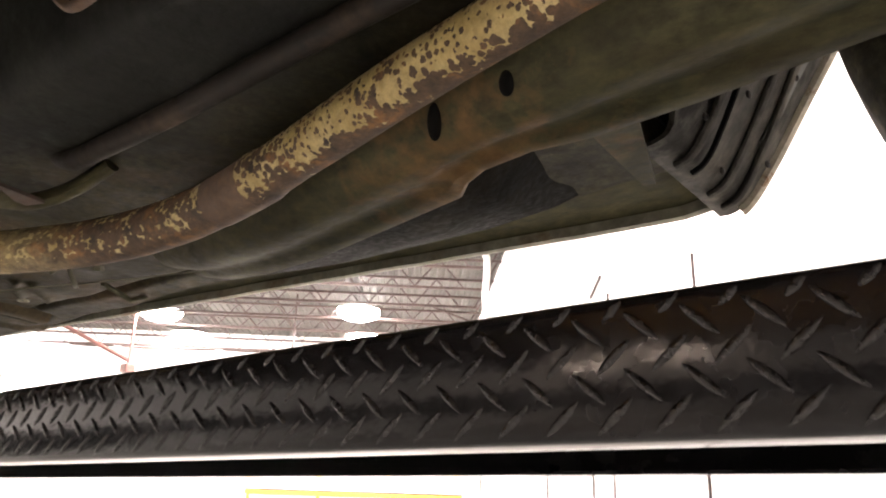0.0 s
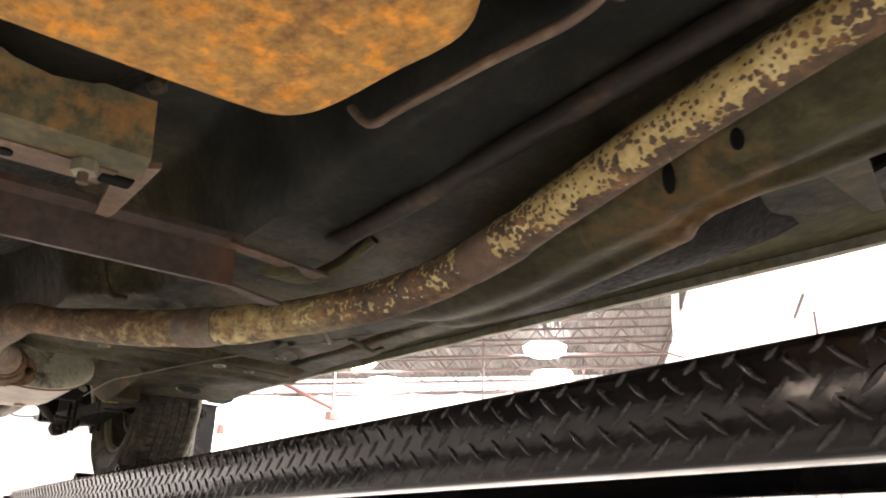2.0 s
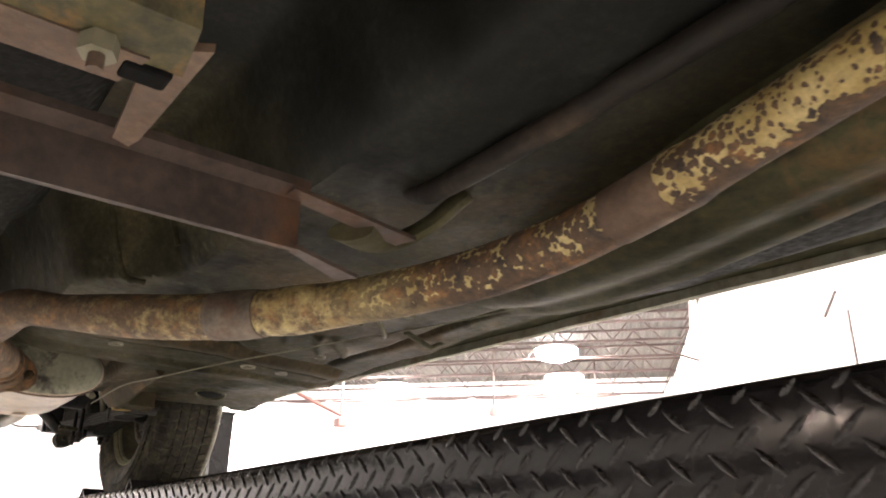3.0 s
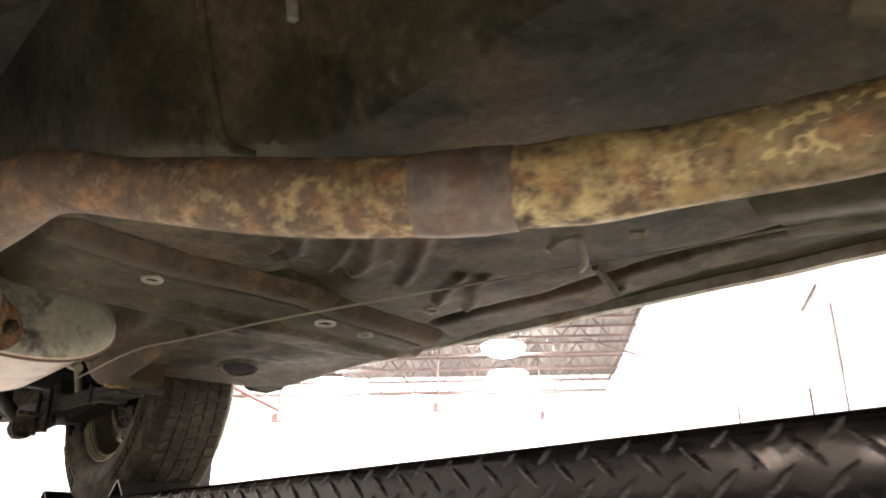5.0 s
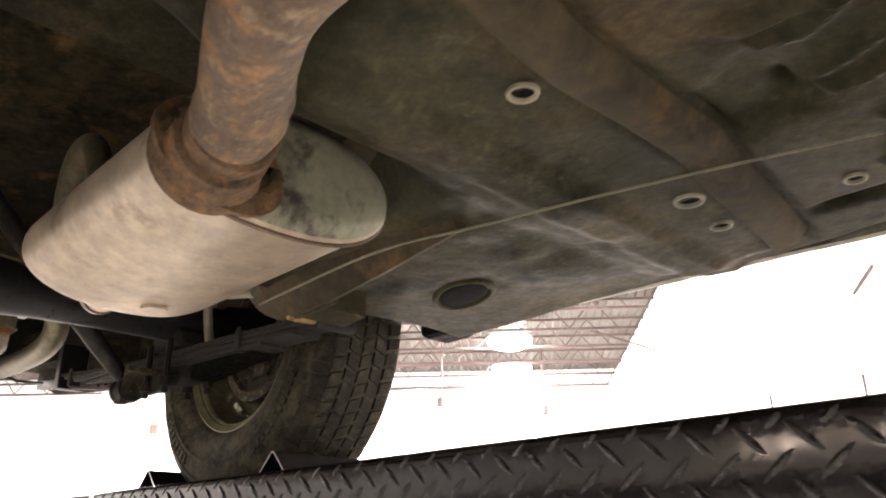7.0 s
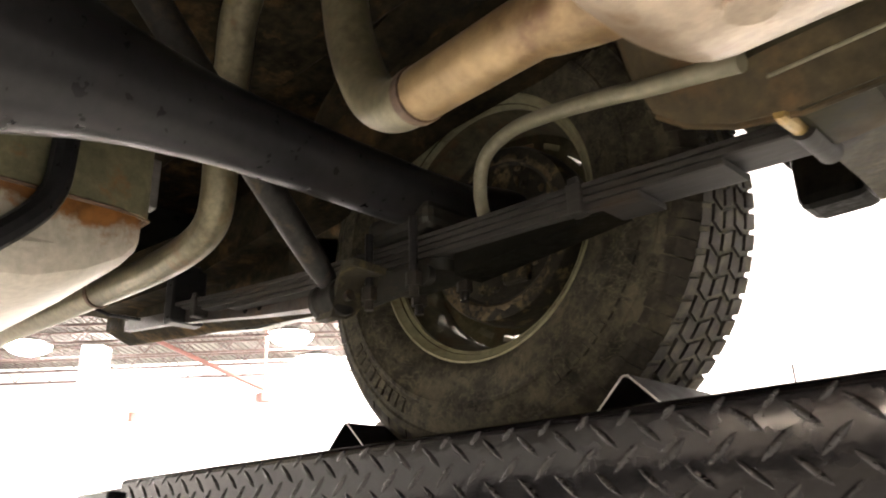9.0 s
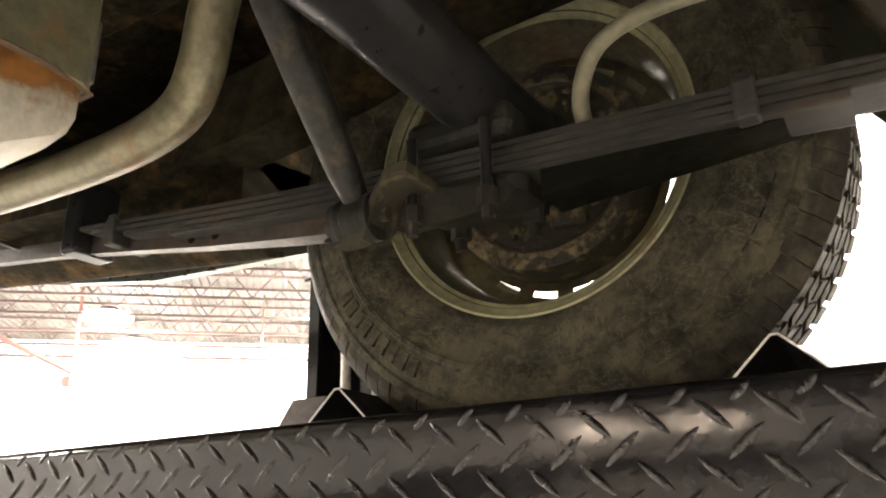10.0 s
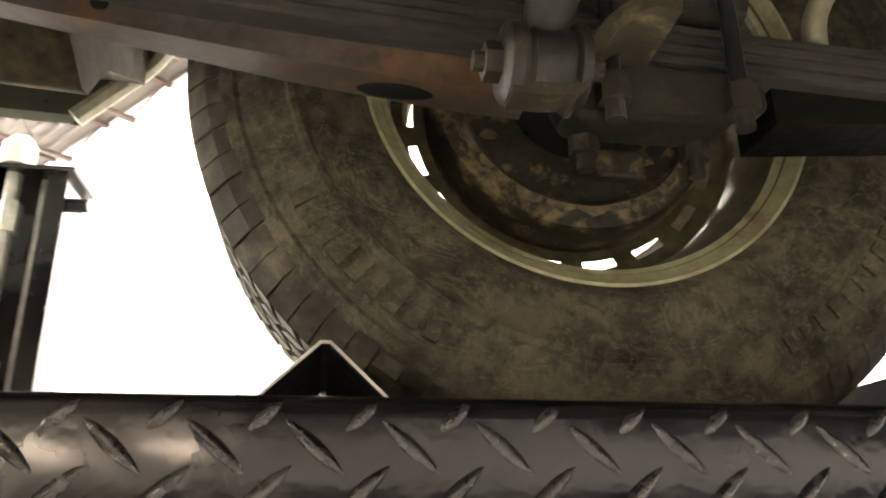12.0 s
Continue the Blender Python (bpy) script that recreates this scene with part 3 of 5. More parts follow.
def lug(bm, x, z, lean, face_y, length=0.043, width=0.0088, high=0.0036):
    c, s = math.cos(lean), math.sin(lean)
    def p(a, b, h):
        return bm.verts.new((x + a * c - b * s, face_y - h, z + a * s + b * c))
    n, rows = 8, []
    for side, rise in ((-1, 0.0), (-0.78, 0.62), (-0.3, 0.97), (0.3, 0.97), (0.78, 0.62), (1, 0.0)):
        env = [math.sin(math.pi * k / n) for k in range(1, n)]
        rows.append([p(length * (0.5 - k / n) * -1, side * width / 2 * e ** 0.75, -0.0005 + rise * high * e ** 0.4) for k, e in zip(range(1, n), env)])
    e0, e1 = p(-length / 2, 0, -0.0005), p(length / 2, 0, -0.0005)
    for a, b in zip(rows, rows[1:]):
        for k in range(n - 2):
            bm.faces.new((a[k], a[k + 1], b[k + 1], b[k]))
        bm.faces.new((e0, a[0], b[0]))
        bm.faces.new((e1, b[-1], a[-1]))


bm = bmesh.new()
for k in range(-42, 82):
    x = -0.0985 - (0.0468 * k + 0.5 * 0.0000375 * k * k)
    if not RX0 + 0.03 < x < RX1 - 0.05:
        continue
    h = 0.0468 / 2
    for z in (1.585, 1.631):
        lug(bm, x, z + drop(x), radians(-42), RY0)
    for z in (1.562, 1.608):
        lug(bm, x + h, z + drop(x), radians(42), RY0)
    lug(bm, x + h, 1.646 + drop(x), radians(42), RY0 + 0.001, 0.024, 0.009)
part("tread_pattern", bm, LUGS, runway, smooth=True, kind="stuff")

# the other runway, along the car's far side
other = thing("lift_runway", "black plain-sided runway under the far wheels", "car lift")
bm = extrude(strip([(0.48 - y, z) for y, z in reversed(line)], -0.005), "x", RX0, RX1)
part("plate", bm, LIFT, other, smooth=True)

# ---- the car: its middle line lies at y = 0.24 ----
car = thing("car", "raised older four-wheel-drive car with a rusty, muddy underbody", "car")
MID = 0.24


def step(a, b, v):
    t = min(1.0, max(0.0, (v - a) / (b - a)))
    return t * t * (3 - 2 * t)


def hump(v, at, wide):
    return math.exp(-((v - at) / wide) ** 2)


RIBS = [([(-1.862, 0.6), (-1.835, 0.608), (-1.79, 0.6), (-1.71, 0.568), (-1.62, 0.52)], 0.006),
        ([(-1.85, 0.632), (-1.816, 0.64), (-1.76, 0.612), (-1.689, 0.576), (-1.6, 0.53)], 0.007),
        ([(-1.85, 0.715), (-1.804, 0.7), (-1.737, 0.672), (-1.648, 0.628), (-1.56, 0.575)], 0.008),
        ([(-1.85, 0.752), (-1.815, 0.752), (-1.767, 0.732), (-1.685, 0.675), (-1.63, 0.66), (-1.54, 0.61)], 0.008),
        ([(-1.812, 0.835), (-1.742, 0.8), (-1.641, 0.735), (-1.58, 0.69)], 0.005),
        ([(-1.847, 0.942), (-1.788, 0.903), (-1.72, 0.87)], 0.006),
        ([(-1.837, 1.0), (-1.799, 0.977), (-1.746, 0.924), (-1.7, 0.9)], 0.006)]


def line_gap(x, y, line):
    """Distance from a point of the plan to an open line."""
    best = 9.0
    for (ax, ay), (bx, by) in zip(line, line[1:]):
        dx, dy = bx - ax, by - ay
        t = min(1.0, max(0.0, ((x - ax) * dx + (y - ay) * dy) / (dx * dx + dy * dy)))
        best = min(best, math.hypot(x - ax - t * dx, y - ay - t * dy))
    return best


def beam_line(y):
    """Where the pressed cross beam runs under the rear foot well."""
    return float(np.interp(y, (0.35, 0.54, 0.757, 1.0, 1.1), (-1.957, -1.988, -1.988, -2.022, -2.036)))


def pan_height(x, y):
    z = 1.945
    # tunnel over the gearbox
    rim = 0.14 * step(-1.5, -1.68, x)
    z += 0.2 * step(0.5 - rim, 0.4 - rim, y) * step(-0.12, -0.02, y) * step(-2.35, -2.1, x)
    # kick-up towards the axle
    z += 0.46 * step(-2.2, -2.55, x) * step(0.66, 0.56, y)
    z += 0.46 * step(-2.72, -2.8, x) * step(0.56, 0.66, y)
    # pressed ribs, fanning out in the rear foot well
    if -1.95 < x < -1.5:
        for line, deep in RIBS:
            z -= 1.5 * deep * min(1.0, 1.25 * hump(line_gap(x, y, line), 0.0, 0.0088))
        z += 0.016 * step(-1.975, -1.935, x) * step(-1.84, -1.875, x) * step(0.63, 0.68, y + 0.5 * (x + 1.88)) * step(0.79, 0.74, y + 0.3 * (x + 1.88))
        z += 0.035 * hump(math.hypot(x + 1.858, (y - 0.74) * 0.6), 0.0, 0.017)
    # cross beam
    across = step(0.34, 0.4, y) * step(1.12, 1.07, y)
    z += 0.012 * across * hump(x, beam_line(y) + 0.036, 0.013)
    z -= 0.013 * across * step(-0.004, -0.02, x - beam_line(y)) * step(-2.26, -2.2, x)
    # groove along the sill
    z += 0.016 * hump(y, 1.272 + 0.0495 * x - 0.145, 0.011) * step(-2.0, -1.93, x) * step(-0.9, -1.1, x)
    z -= 0.01 * step(-2.2, -2.17, x) * step(-2.1, -2.13, x) * step(0.36, 0.42, y)
    # rear rail
    z -= 0.004 * step(-2.08, -2.12, x) * step(0.72, 0.76, y) * step(0.9, 0.86, y) * step(-2.7, -2.5, x)
    # shallow dishes and dents
    z += 0.012 * hump(x, -1.15, 0.16) * hump(y, 0.95, 0.1) - 0.01 * hump(x, -2.3, 0.1) * hump(y, 0.95, 0.08)
    z += 0.02 * hump(x, -2.36, 0.07) * hump(y, 0.47, 0.1)
    # open wheel house in front
    z += 0.52 * step(-0.31, -0.27, x) * step(0.77, 0.81, y)
    z += 0.006 * noise.noise((x * 5, y * 5, 0.0)) + 0.002 * noise.noise((x * 19, y * 19, 4.0))
    return z


def sheet(height, x0, x1, y0, y1, d):
    bm = bmesh.new()
    nx, ny = int((x1 - x0) / d), int((y1 - y0) / d)
    rows = []
    for i in range(nx + 1):
        x = x0 + (x1 - x0) * i / nx
        rows.append([bm.verts.new((x, y, height(x, y))) for y in (y0 + (y1 - y0) * j / ny for j in range(ny + 1))])
    for a, b in zip(rows, rows[1:]):
        for j in range(ny):
            bm.faces.new((a[j], a[j + 1], b[j + 1], b[j]))
    return bm


def cross_beam():
    bm, rings = bmesh.new(), []
    for k in range(41):
        y = 0.34 + 0.75 * k / 40
        z = pan_height(beam_line(y), y)
        w = 1 + 0.1 * noise.noise((y * 8, 3, 0))
        rings.append([bm.verts.new((beam_line(y) + dx * w, y, z + dz)) for dx, dz in ((-0.024, 0.004), (-0.02, -0.004), (-0.017, -0.01), (-0.012, -0.0125), (0.014, -0.0125), (0.021, -0.01), (0.027, -0.003), (0.036, 0.01))])
    for a, b in zip(rings, rings[1:]):
        for i in range(7):
            bm.faces.new((a[i], a[i + 1], b[i + 1], b[i]))
    return bm


def sill_line(x):
    return 1.272 + 0.0495 * x, 1.914 - 0.0183 * x


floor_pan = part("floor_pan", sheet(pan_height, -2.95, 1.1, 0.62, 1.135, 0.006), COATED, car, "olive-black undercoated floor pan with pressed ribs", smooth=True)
part("tunnel", sheet(pan_height, -2.95, 1.1, MID - 0.95, 0.62, 0.011), COATED, car, "gearbox tunnel, its tarry black coat deepened for shade", smooth=True)


part("cross_beam", cross_beam(), EARTH, floor_pan, "brown dusty pressed cross beam", smooth=True)


def rear_floor(x, y):
    return 2.42 + 0.1 * step(0.82, 0.88, y) + 0.01 * noise.noise((x * 6, y * 6, 2.0))


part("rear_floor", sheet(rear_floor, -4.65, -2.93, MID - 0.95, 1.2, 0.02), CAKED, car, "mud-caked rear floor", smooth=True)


def loft(stations, sections, bm=None, caps=True):
    """Rings of (y, z) at each x, joined."""
    bm = bm or bmesh.new()
    rings = [[bm.verts.new((x, y, z)) for y, z in sec] for x, sec in zip(stations, sections)]
    n = len(rings[0])
    for a, b in zip(rings, rings[1:]):
        for i in range(n):
            bm.faces.new((a[i], a[(i + 1) % n], b[(i + 1) % n], b[i]))
    if caps:
        bm.faces.new(rings[0][::-1])
        bm.faces.new(rings[-1])
    return bm


# sill with its pinch flange
xs, secs = [], []
for i in range(45):
    x = -0.29 - (2.77 - 0.29) * i / 44
    y, z = sill_line(x)
    w = 0.002 * noise.noise((x * 9, 0, 0))
    end = 0.03 * step(-2.6, -2.77, x) + 0.012 * step(-0.36, -0.29, x)
    xs.append(x)
    z += w + end
    secs.append([(y - 0.15, z + 0.075), (y - 0.13, z + 0.04), (y - 0.07, z + 0.024), (y - 0.03, z + 0.022), (y - 0.012, z + 0.016), (y - 0.008, z + 0.001), (y + 0.004, z), (y + 0.006, z + 0.016), (y + 0.014, z + 0.03), (y + 0.028, z + 0.07), (y + 0.03, z + 0.2), (y - 0.15, z + 0.2)])
sill = part("sill", loft(xs, secs), RAIL, car, "olive sill with a pale worn pinch flange", smooth=True)
fs = []
for x in xs:
    y, z = sill_line(x)
    z += 0.03 * step(-2.6, -2.77, x) + 0.012 * step(-0.36, -0.29, x) + 0.002 * noise.noise((x * 9, 0, 0))
    fs.append([(y - 0.0115, z + 0.014), (y - 0.0115, z - 0.003), (y - 0.004, z - 0.0055), (y + 0.006, z - 0.003), (y + 0.008, z + 0.014)])
bm = loft(xs, fs)
part("pinch_flange", bm, FLANGE, sill, "pale grey-green bare flange")

# front chassis rail, sweeping outwards to the sill
RAILX = [1.0, 0.5, 0.2, 0.0, -0.15, -0.27, -0.33, -0.40, -0.44, -0.47, -0.6, -0.8, -1.0, -1.15, -1.3]
RAILI = [0.58, 0.60, 0.63, 0.66, 0.685, 0.705, 0.715, 0.725, 0.733, 0.74, 0.77, 0.82, 0.87, 0.91, 0.95]
RAILO = [0.70, 0.72, 0.76, 0.785, 0.80, 0.808, 0.80, 0.81, 0.83, 0.858, 0.89, 0.945, 1.0, 1.04, 1.08]
RAILZ = [1.87, 1.86, 1.85, 1.843, 1.84, 1.84, 1.84, 1.84, 1.84, 1.84, 1.842, 1.85, 1.87, 1.895, 1.935]
secs = [[(i - 0.035, 1.96), (i - 0.03, z + 0.05), (i, z + 0.012), (i + 0.02, z), (0.55 * i + 0.45 * o - 0.005, z), (0.55 * i + 0.45 * o + 0.004, z + 0.006), (0.3 * i + 0.7 * o - 0.004, z + 0.006), (0.3 * i + 0.7 * o + 0.004, z), (o - 0.008, z), (o, z + 0.006), (o + 0.005, 1.96)] for i, o, z in zip(RAILI, RAILO, RAILZ)]
rail = part("front_rail", loft(RAILX, secs), RAIL, car, "olive front chassis rail with brown rust", smooth=True)
# black ovals on the rail face stand in for shaded drain holes
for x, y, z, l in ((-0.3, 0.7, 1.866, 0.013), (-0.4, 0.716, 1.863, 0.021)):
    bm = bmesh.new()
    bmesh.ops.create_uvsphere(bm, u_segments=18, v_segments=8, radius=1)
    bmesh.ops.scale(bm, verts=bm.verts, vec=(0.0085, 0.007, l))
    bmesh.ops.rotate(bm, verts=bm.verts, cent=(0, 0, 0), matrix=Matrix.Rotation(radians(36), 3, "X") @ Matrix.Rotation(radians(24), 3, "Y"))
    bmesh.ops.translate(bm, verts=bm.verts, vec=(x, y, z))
    part("drain_hole", bm, HOLLOW_SHADE, rail, "black oval standing in for a drain hole", smooth=True)
# torque box and gusset between rail and sill
tq = [(-0.3, [(0.82, 1.985), (0.95, 2.0), (1.12, 1.99), (1.12, 2.02), (0.82, 2.02)]),
      (-0.42, [(0.83, 1.945), (0.95, 1.955), (1.13, 1.95), (1.13, 2.02), (0.83, 2.02)]),
      (-0.5, [(0.85, 1.90), (0.97, 1.885), (1.13, 1.93), (1.13, 2.02), (0.85, 2.02)]),
      (-0.62, [(0.88, 1.875), (1.0, 1.872), (1.13, 1.92), (1.13, 2.02), (0.88, 2.02)]),
      (-0.9, [(0.95, 1.875), (1.05, 1.885), (1.13, 1.92), (1.13, 2.02), (0.95, 2.02)]),
      (-1.25, [(1.02, 1.93), (1.08, 1.935), (1.13, 1.94), (1.13, 2.02), (1.02, 2.02)])]
# blackened to stand in for the shaded hollow between gusset and liner
part("torque_box", loft([q[0] for q in tq], [q[1] for q in tq]), SHADE_TAR, car, "dark torque box between rail and sill", smooth=True)
bm = bmesh.new()
gs = [bm.verts.new(p) for p in ((-0.212, 0.79, 1.848), (-0.268, 0.80, 1.846), (-0.293, 0.985, 1.862), (-0.279, 0.988, 1.862), (-0.212, 0.79, 1.854), (-0.268, 0.80, 1.852), (-0.293, 0.985, 1.868), (-0.279, 0.988, 1.868))]
for q in ((0, 1, 2, 3), (7, 6, 5, 4), (0, 4, 5, 1), (1, 5, 6, 2), (2, 6, 7, 3), (3, 7, 4, 0)):
    bm.faces.new([gs[i] for i in q])
part("gusset", bm, RAIL, car)

# front wheel-arch liner, ribbed, with bolts
ARCH = [(-0.295, 1.913), (-0.275, 1.914), (-0.248, 1.93), (-0.205, 1.99), (-0.155, 2.07), (-0.10, 2.155), (-0.02, 2.27), (0.1, 2.38), (0.3, 2.44), (0.55, 2.42), (0.75, 2.3)]
pts = [(q.x, q.y) for q in spline([(a, b, 0) for a, b in ARCH], 4)]
bm = extrude(strip(pts, 0.006), "y", 0.9, 1.262)
for v in bm.verts:
    if v.co.y < 1.0:
        v.co.y += 0.085 * step(1.985, 1.92, v.co.z)
liner = part("arch_liner", bm, LINER, car, "grey ribbed front wheel-arch liner", smooth=True)
part("slot", sweep([(a + 0.006, 1.075 - 0.35 * (b - 1.94), b - 0.004) for a, b in pts[4:20]], 0.004, 6), HOLLOW_SHADE, liner, "black shape standing in for a slot")
for y in (1.045, 1.16, 1.215):
    part("rib", sweep([(a + 0.003, y - 0.25 * (b - 1.94), b - 0.003) for a, b in pts[3:26]], 0.0075, 8, flat=0.6), LINER, liner, "raised pressed rib", smooth=True)
for y, k in ((1.02, 10), (1.09, 13), (1.13, 8), (1.19, 16), (1.235, 11)):
    bm = bmesh.new()
    bmesh.ops.create_uvsphere(bm, u_segments=10, v_segments=6, radius=0.007)
    bmesh.ops.scale(bm, verts=bm.verts, vec=(0.5, 1, 0.8))
    bmesh.ops.translate(bm, verts=bm.verts, vec=(pts[k][0] + 0.004, y, pts[k][1] - 0.006))
    part("bolt", bm, BOLT, liner, smooth=True)
bm = sweep([(a - 0.002, 1.262, b) for a, b in pts[6:]], 0.012, 8)
part("arch_lip", bm, LIP, liner, "pale rusty wheel-arch lip", smooth=True)

# outer skin, with both wheel arches cut out of its side
side = [(-2.81, 2.0), (-2.878, 2.1), (-2.935, 2.2), (-2.98, 2.285), (-3.09, 2.4), (-3.25, 2.45), (-3.45, 2.42), (-3.615, 2.3), (-3.71, 2.185), (-3.82, 2.065), (-4.3, 2.09), (-4.62, 2.14), (-4.7, 2.4), (-4.62, 2.8), (-4.4, 3.3), (-1.2, 3.38), (-0.5, 2.85), (1.2, 2.75), (1.35, 2.3), (1.2, 2.0), (0.85, 1.98), (0.75, 2.3), (0.55, 2.42), (0.3, 2.44), (0.1, 2.38), (-0.02, 2.27), (-0.10, 2.155), (-0.155, 2.07), (-0.205, 1.985), (-0.25, 1.96), (-0.3, 2.0)]
part("body_side", extrude(side, "y", 1.19, 1.215), BODY, car)
top = [(-4.62, 2.14), (-4.7, 2.4), (-4.62, 2.8), (-4.4, 3.3), (-1.2, 3.38), (-0.5, 2.85), (1.2, 2.75), (1.35, 2.3), (1.2, 2.0)]
part("body_shell", extrude(strip(top, -0.02), "y", MID - 0.97, 1.19), BODY, car)
part("far_side", extrude(side, "y", MID - 0.995, MID - 0.97), BODY, car)
part("arch_flange", sweep([(a, 1.18, b) for a, b in [(-3.45, 2.42), (-3.61, 2.3), (-3.705, 2.185), (-3.74, 2.132), (-3.815, 2.056)]], 0.012, 8), FLANGE, car, "pale rear wheel-arch flange")
part("quarter_skirt", loft([-3.74, -3.8, -4.0, -4.3, -4.6], [[(0.9, z + 0.03), (0.955, z + 0.006), (0.97, z), (0.985, z + 0.004), (1.03, z + 0.06), (1.17, z + 0.13), (1.17, z + 0.2), (0.9, z + 0.16)] for z in (1.972, 1.976, 1.997, 2.03, 2.064)]), CAKED, car, "muddy lower edge of the rear quarter", smooth=True)
ARC = [(-3.2635 + 0.47 * math.cos(radians(w)), 2.0185 + 0.47 * math.sin(radians(w))) for w in range(14, 161, 7)]
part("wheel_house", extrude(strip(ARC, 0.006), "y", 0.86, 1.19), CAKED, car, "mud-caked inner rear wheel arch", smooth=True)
part("rear_rail", loft([-2.9, -3.3, -3.6, -4.0, -4.6], [[(0.83, z), (0.92, z), (0.92, z + 0.12), (0.83, z + 0.12)] for z in (2.22, 2.2, 2.12, 2.085, 2.13)]), CAKED, car, "rust-stained rear chassis rail")
part("bump_bracket", loft([-3.74, -3.83], [[(0.93, 2.12), (1.0, 2.09), (1.07, 2.11), (1.07, 2.3), (0.93, 2.3)]] * 2), CAKED, car, "rusty rear bracket")
# opening in the floor ahead of the rear wheel: a black oval painted for its shade
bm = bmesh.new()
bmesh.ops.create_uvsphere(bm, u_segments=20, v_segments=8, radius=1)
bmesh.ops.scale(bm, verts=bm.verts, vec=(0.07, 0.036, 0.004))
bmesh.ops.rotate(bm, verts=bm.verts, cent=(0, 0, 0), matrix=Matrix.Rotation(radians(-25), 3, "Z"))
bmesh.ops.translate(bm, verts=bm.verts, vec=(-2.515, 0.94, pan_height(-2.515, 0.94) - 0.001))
part("access_hole", bm, HOLLOW_SHADE, floor_pan, "black oval standing in for the access hole", smooth=True)
turn = radians(-25)
lip = [(-2.515 + 0.078 * math.cos(w) * math.cos(turn) - 0.043 * math.sin(w) * math.sin(turn), 0.94 + 0.078 * math.cos(w) * math.sin(turn) + 0.043 * math.sin(w) * math.cos(turn)) for w in (radians(12 * k) for k in range(31))]
part("hole_lip", sweep([(x, y, pan_height(x, y) - 0.001) for x, y in lip], 0.005, 10), RAIL, floor_pan, "worn olive lip of the access hole", smooth=True)
def plug(x, y, z, r=0.017):
    bm = bmesh.new()
    n = 22
    for k in range(n):
        a, b = (2 * math.pi * q / n for q in (k, (k + 1) % n))
        quads = []
        for w in (a, b):
            quads.append([bm.verts.new((x + math.cos(w) * rr, y + math.sin(w) * rr, z + zz)) for rr, zz in ((r * 1.05, 0.008), (r, -0.001), (r * 0.95, -0.003), (r * 0.78, -0.003), (r * 0.66, 0.004))])
        for i in range(4):
            bm.faces.new((quads[0][i], quads[0][i + 1], quads[1][i + 1], quads[1][i]))
    bmesh.ops.remove_doubles(bm, verts=bm.verts, dist=1e-5)
    p = part("plug_rim", bm, PLUG, floor_pan, "pale rubber-plug rim", smooth=True)
    bm = bmesh.new()
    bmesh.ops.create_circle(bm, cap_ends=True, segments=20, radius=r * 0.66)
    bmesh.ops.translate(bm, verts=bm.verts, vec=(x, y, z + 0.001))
    # black disc painted for the shade inside the rim
    part("plug_core", bm, HOLLOW_SHADE, floor_pan, "dark plug centre")


for x, y, z, r in ((x, y, pan_height(x, y) - 0.001, r) for x, y, r in ((-1.833, 0.393, 0.014), (-2.026, 0.527, 0.016), (-2.043, 0.85, 0.019), (-2.052, 0.945, 0.015), (-1.892, 0.966, 0.014))):
    plug(x, y, z, r)

part("tunnel_stud", sweep([(-1.516, 0.434, pan_height(-1.516, 0.434) + 0.004), (-1.515, 0.435, pan_height(-1.516, 0.434) - 0.022)], [0.0075, 0.006], 10), PLUG, floor_pan, "pale stud under the tunnel", smooth=True)
# rounded stiffener welded along the tunnel's edge, beside the exhaust
bead = spline([(-1.01, 0.614, 1.95), (-0.98, 0.613, 1.937), (-0.94, 0.612, 1.93), (-0.75, 0.612, 1.929), (-0.58, 0.607, 1.929), (-0.44, 0.603, 1.93), (0.0, 0.59, 1.93), (0.8, 0.56, 1.935)], 8)
part("floor_stiffener", sweep(bead, 0.015, 16), STIFF, floor_pan, "dusty dark rounded stiffener along the tunnel", smooth=True)
# lumpy seam sealer across the tunnel
for pts in ([(-1.56, 0.25), (-1.575, 0.3), (-1.588, 0.355), (-1.597, 0.41), (-1.6, 0.45)], [(-1.47, 0.36), (-1.49, 0.42), (-1.5, 0.47)]):
    flat = spline([(x, y, 0.0) for x, y in pts], 9)
    part("seam_sealer", sweep([(q.x + 0.003 * noise.noise((q.y * 90, 1, 0)), q.y, pan_height(q.x, q.y) - 0.002) for q in flat], [0.007 + 0.0035 * noise.noise((q.y * 130, 0, 2)) for q in flat], 10), COATED, floor_pan, "lumpy black seam sealer", smooth=True)

# parking-brake cable and its sheath
part("brake_cable", sweep(spline([(-0.95, 1.1, 1.93), (-1.38, 0.975, 1.922), (-1.7, 0.855, 1.916), (-2.0, 0.752, 1.912), (-2.25, 0.69, 1.911), (-2.4, 0.655, 1.91), (-2.68, 0.65, 1.9)], 5), 0.0018, 8), SHEATH, car, "thin taut parking-brake cable", smooth=True)
part("cable_sheath", sweep(spline([(-2.7, 0.654, 1.926), (-2.743, 0.66, 1.937), (-2.8, 0.666, 1.95), (-2.86, 0.678, 1.969), (-2.96, 0.715, 2.005), (-3.045, 0.755, 2.032), (-3.1, 0.772, 2.022), (-3.127, 0.79, 1.985), (-3.128, 0.80, 1.94)], 8), 0.0095, 12), SHEATH, car, "pale grey sheathed brake cable", smooth=True)
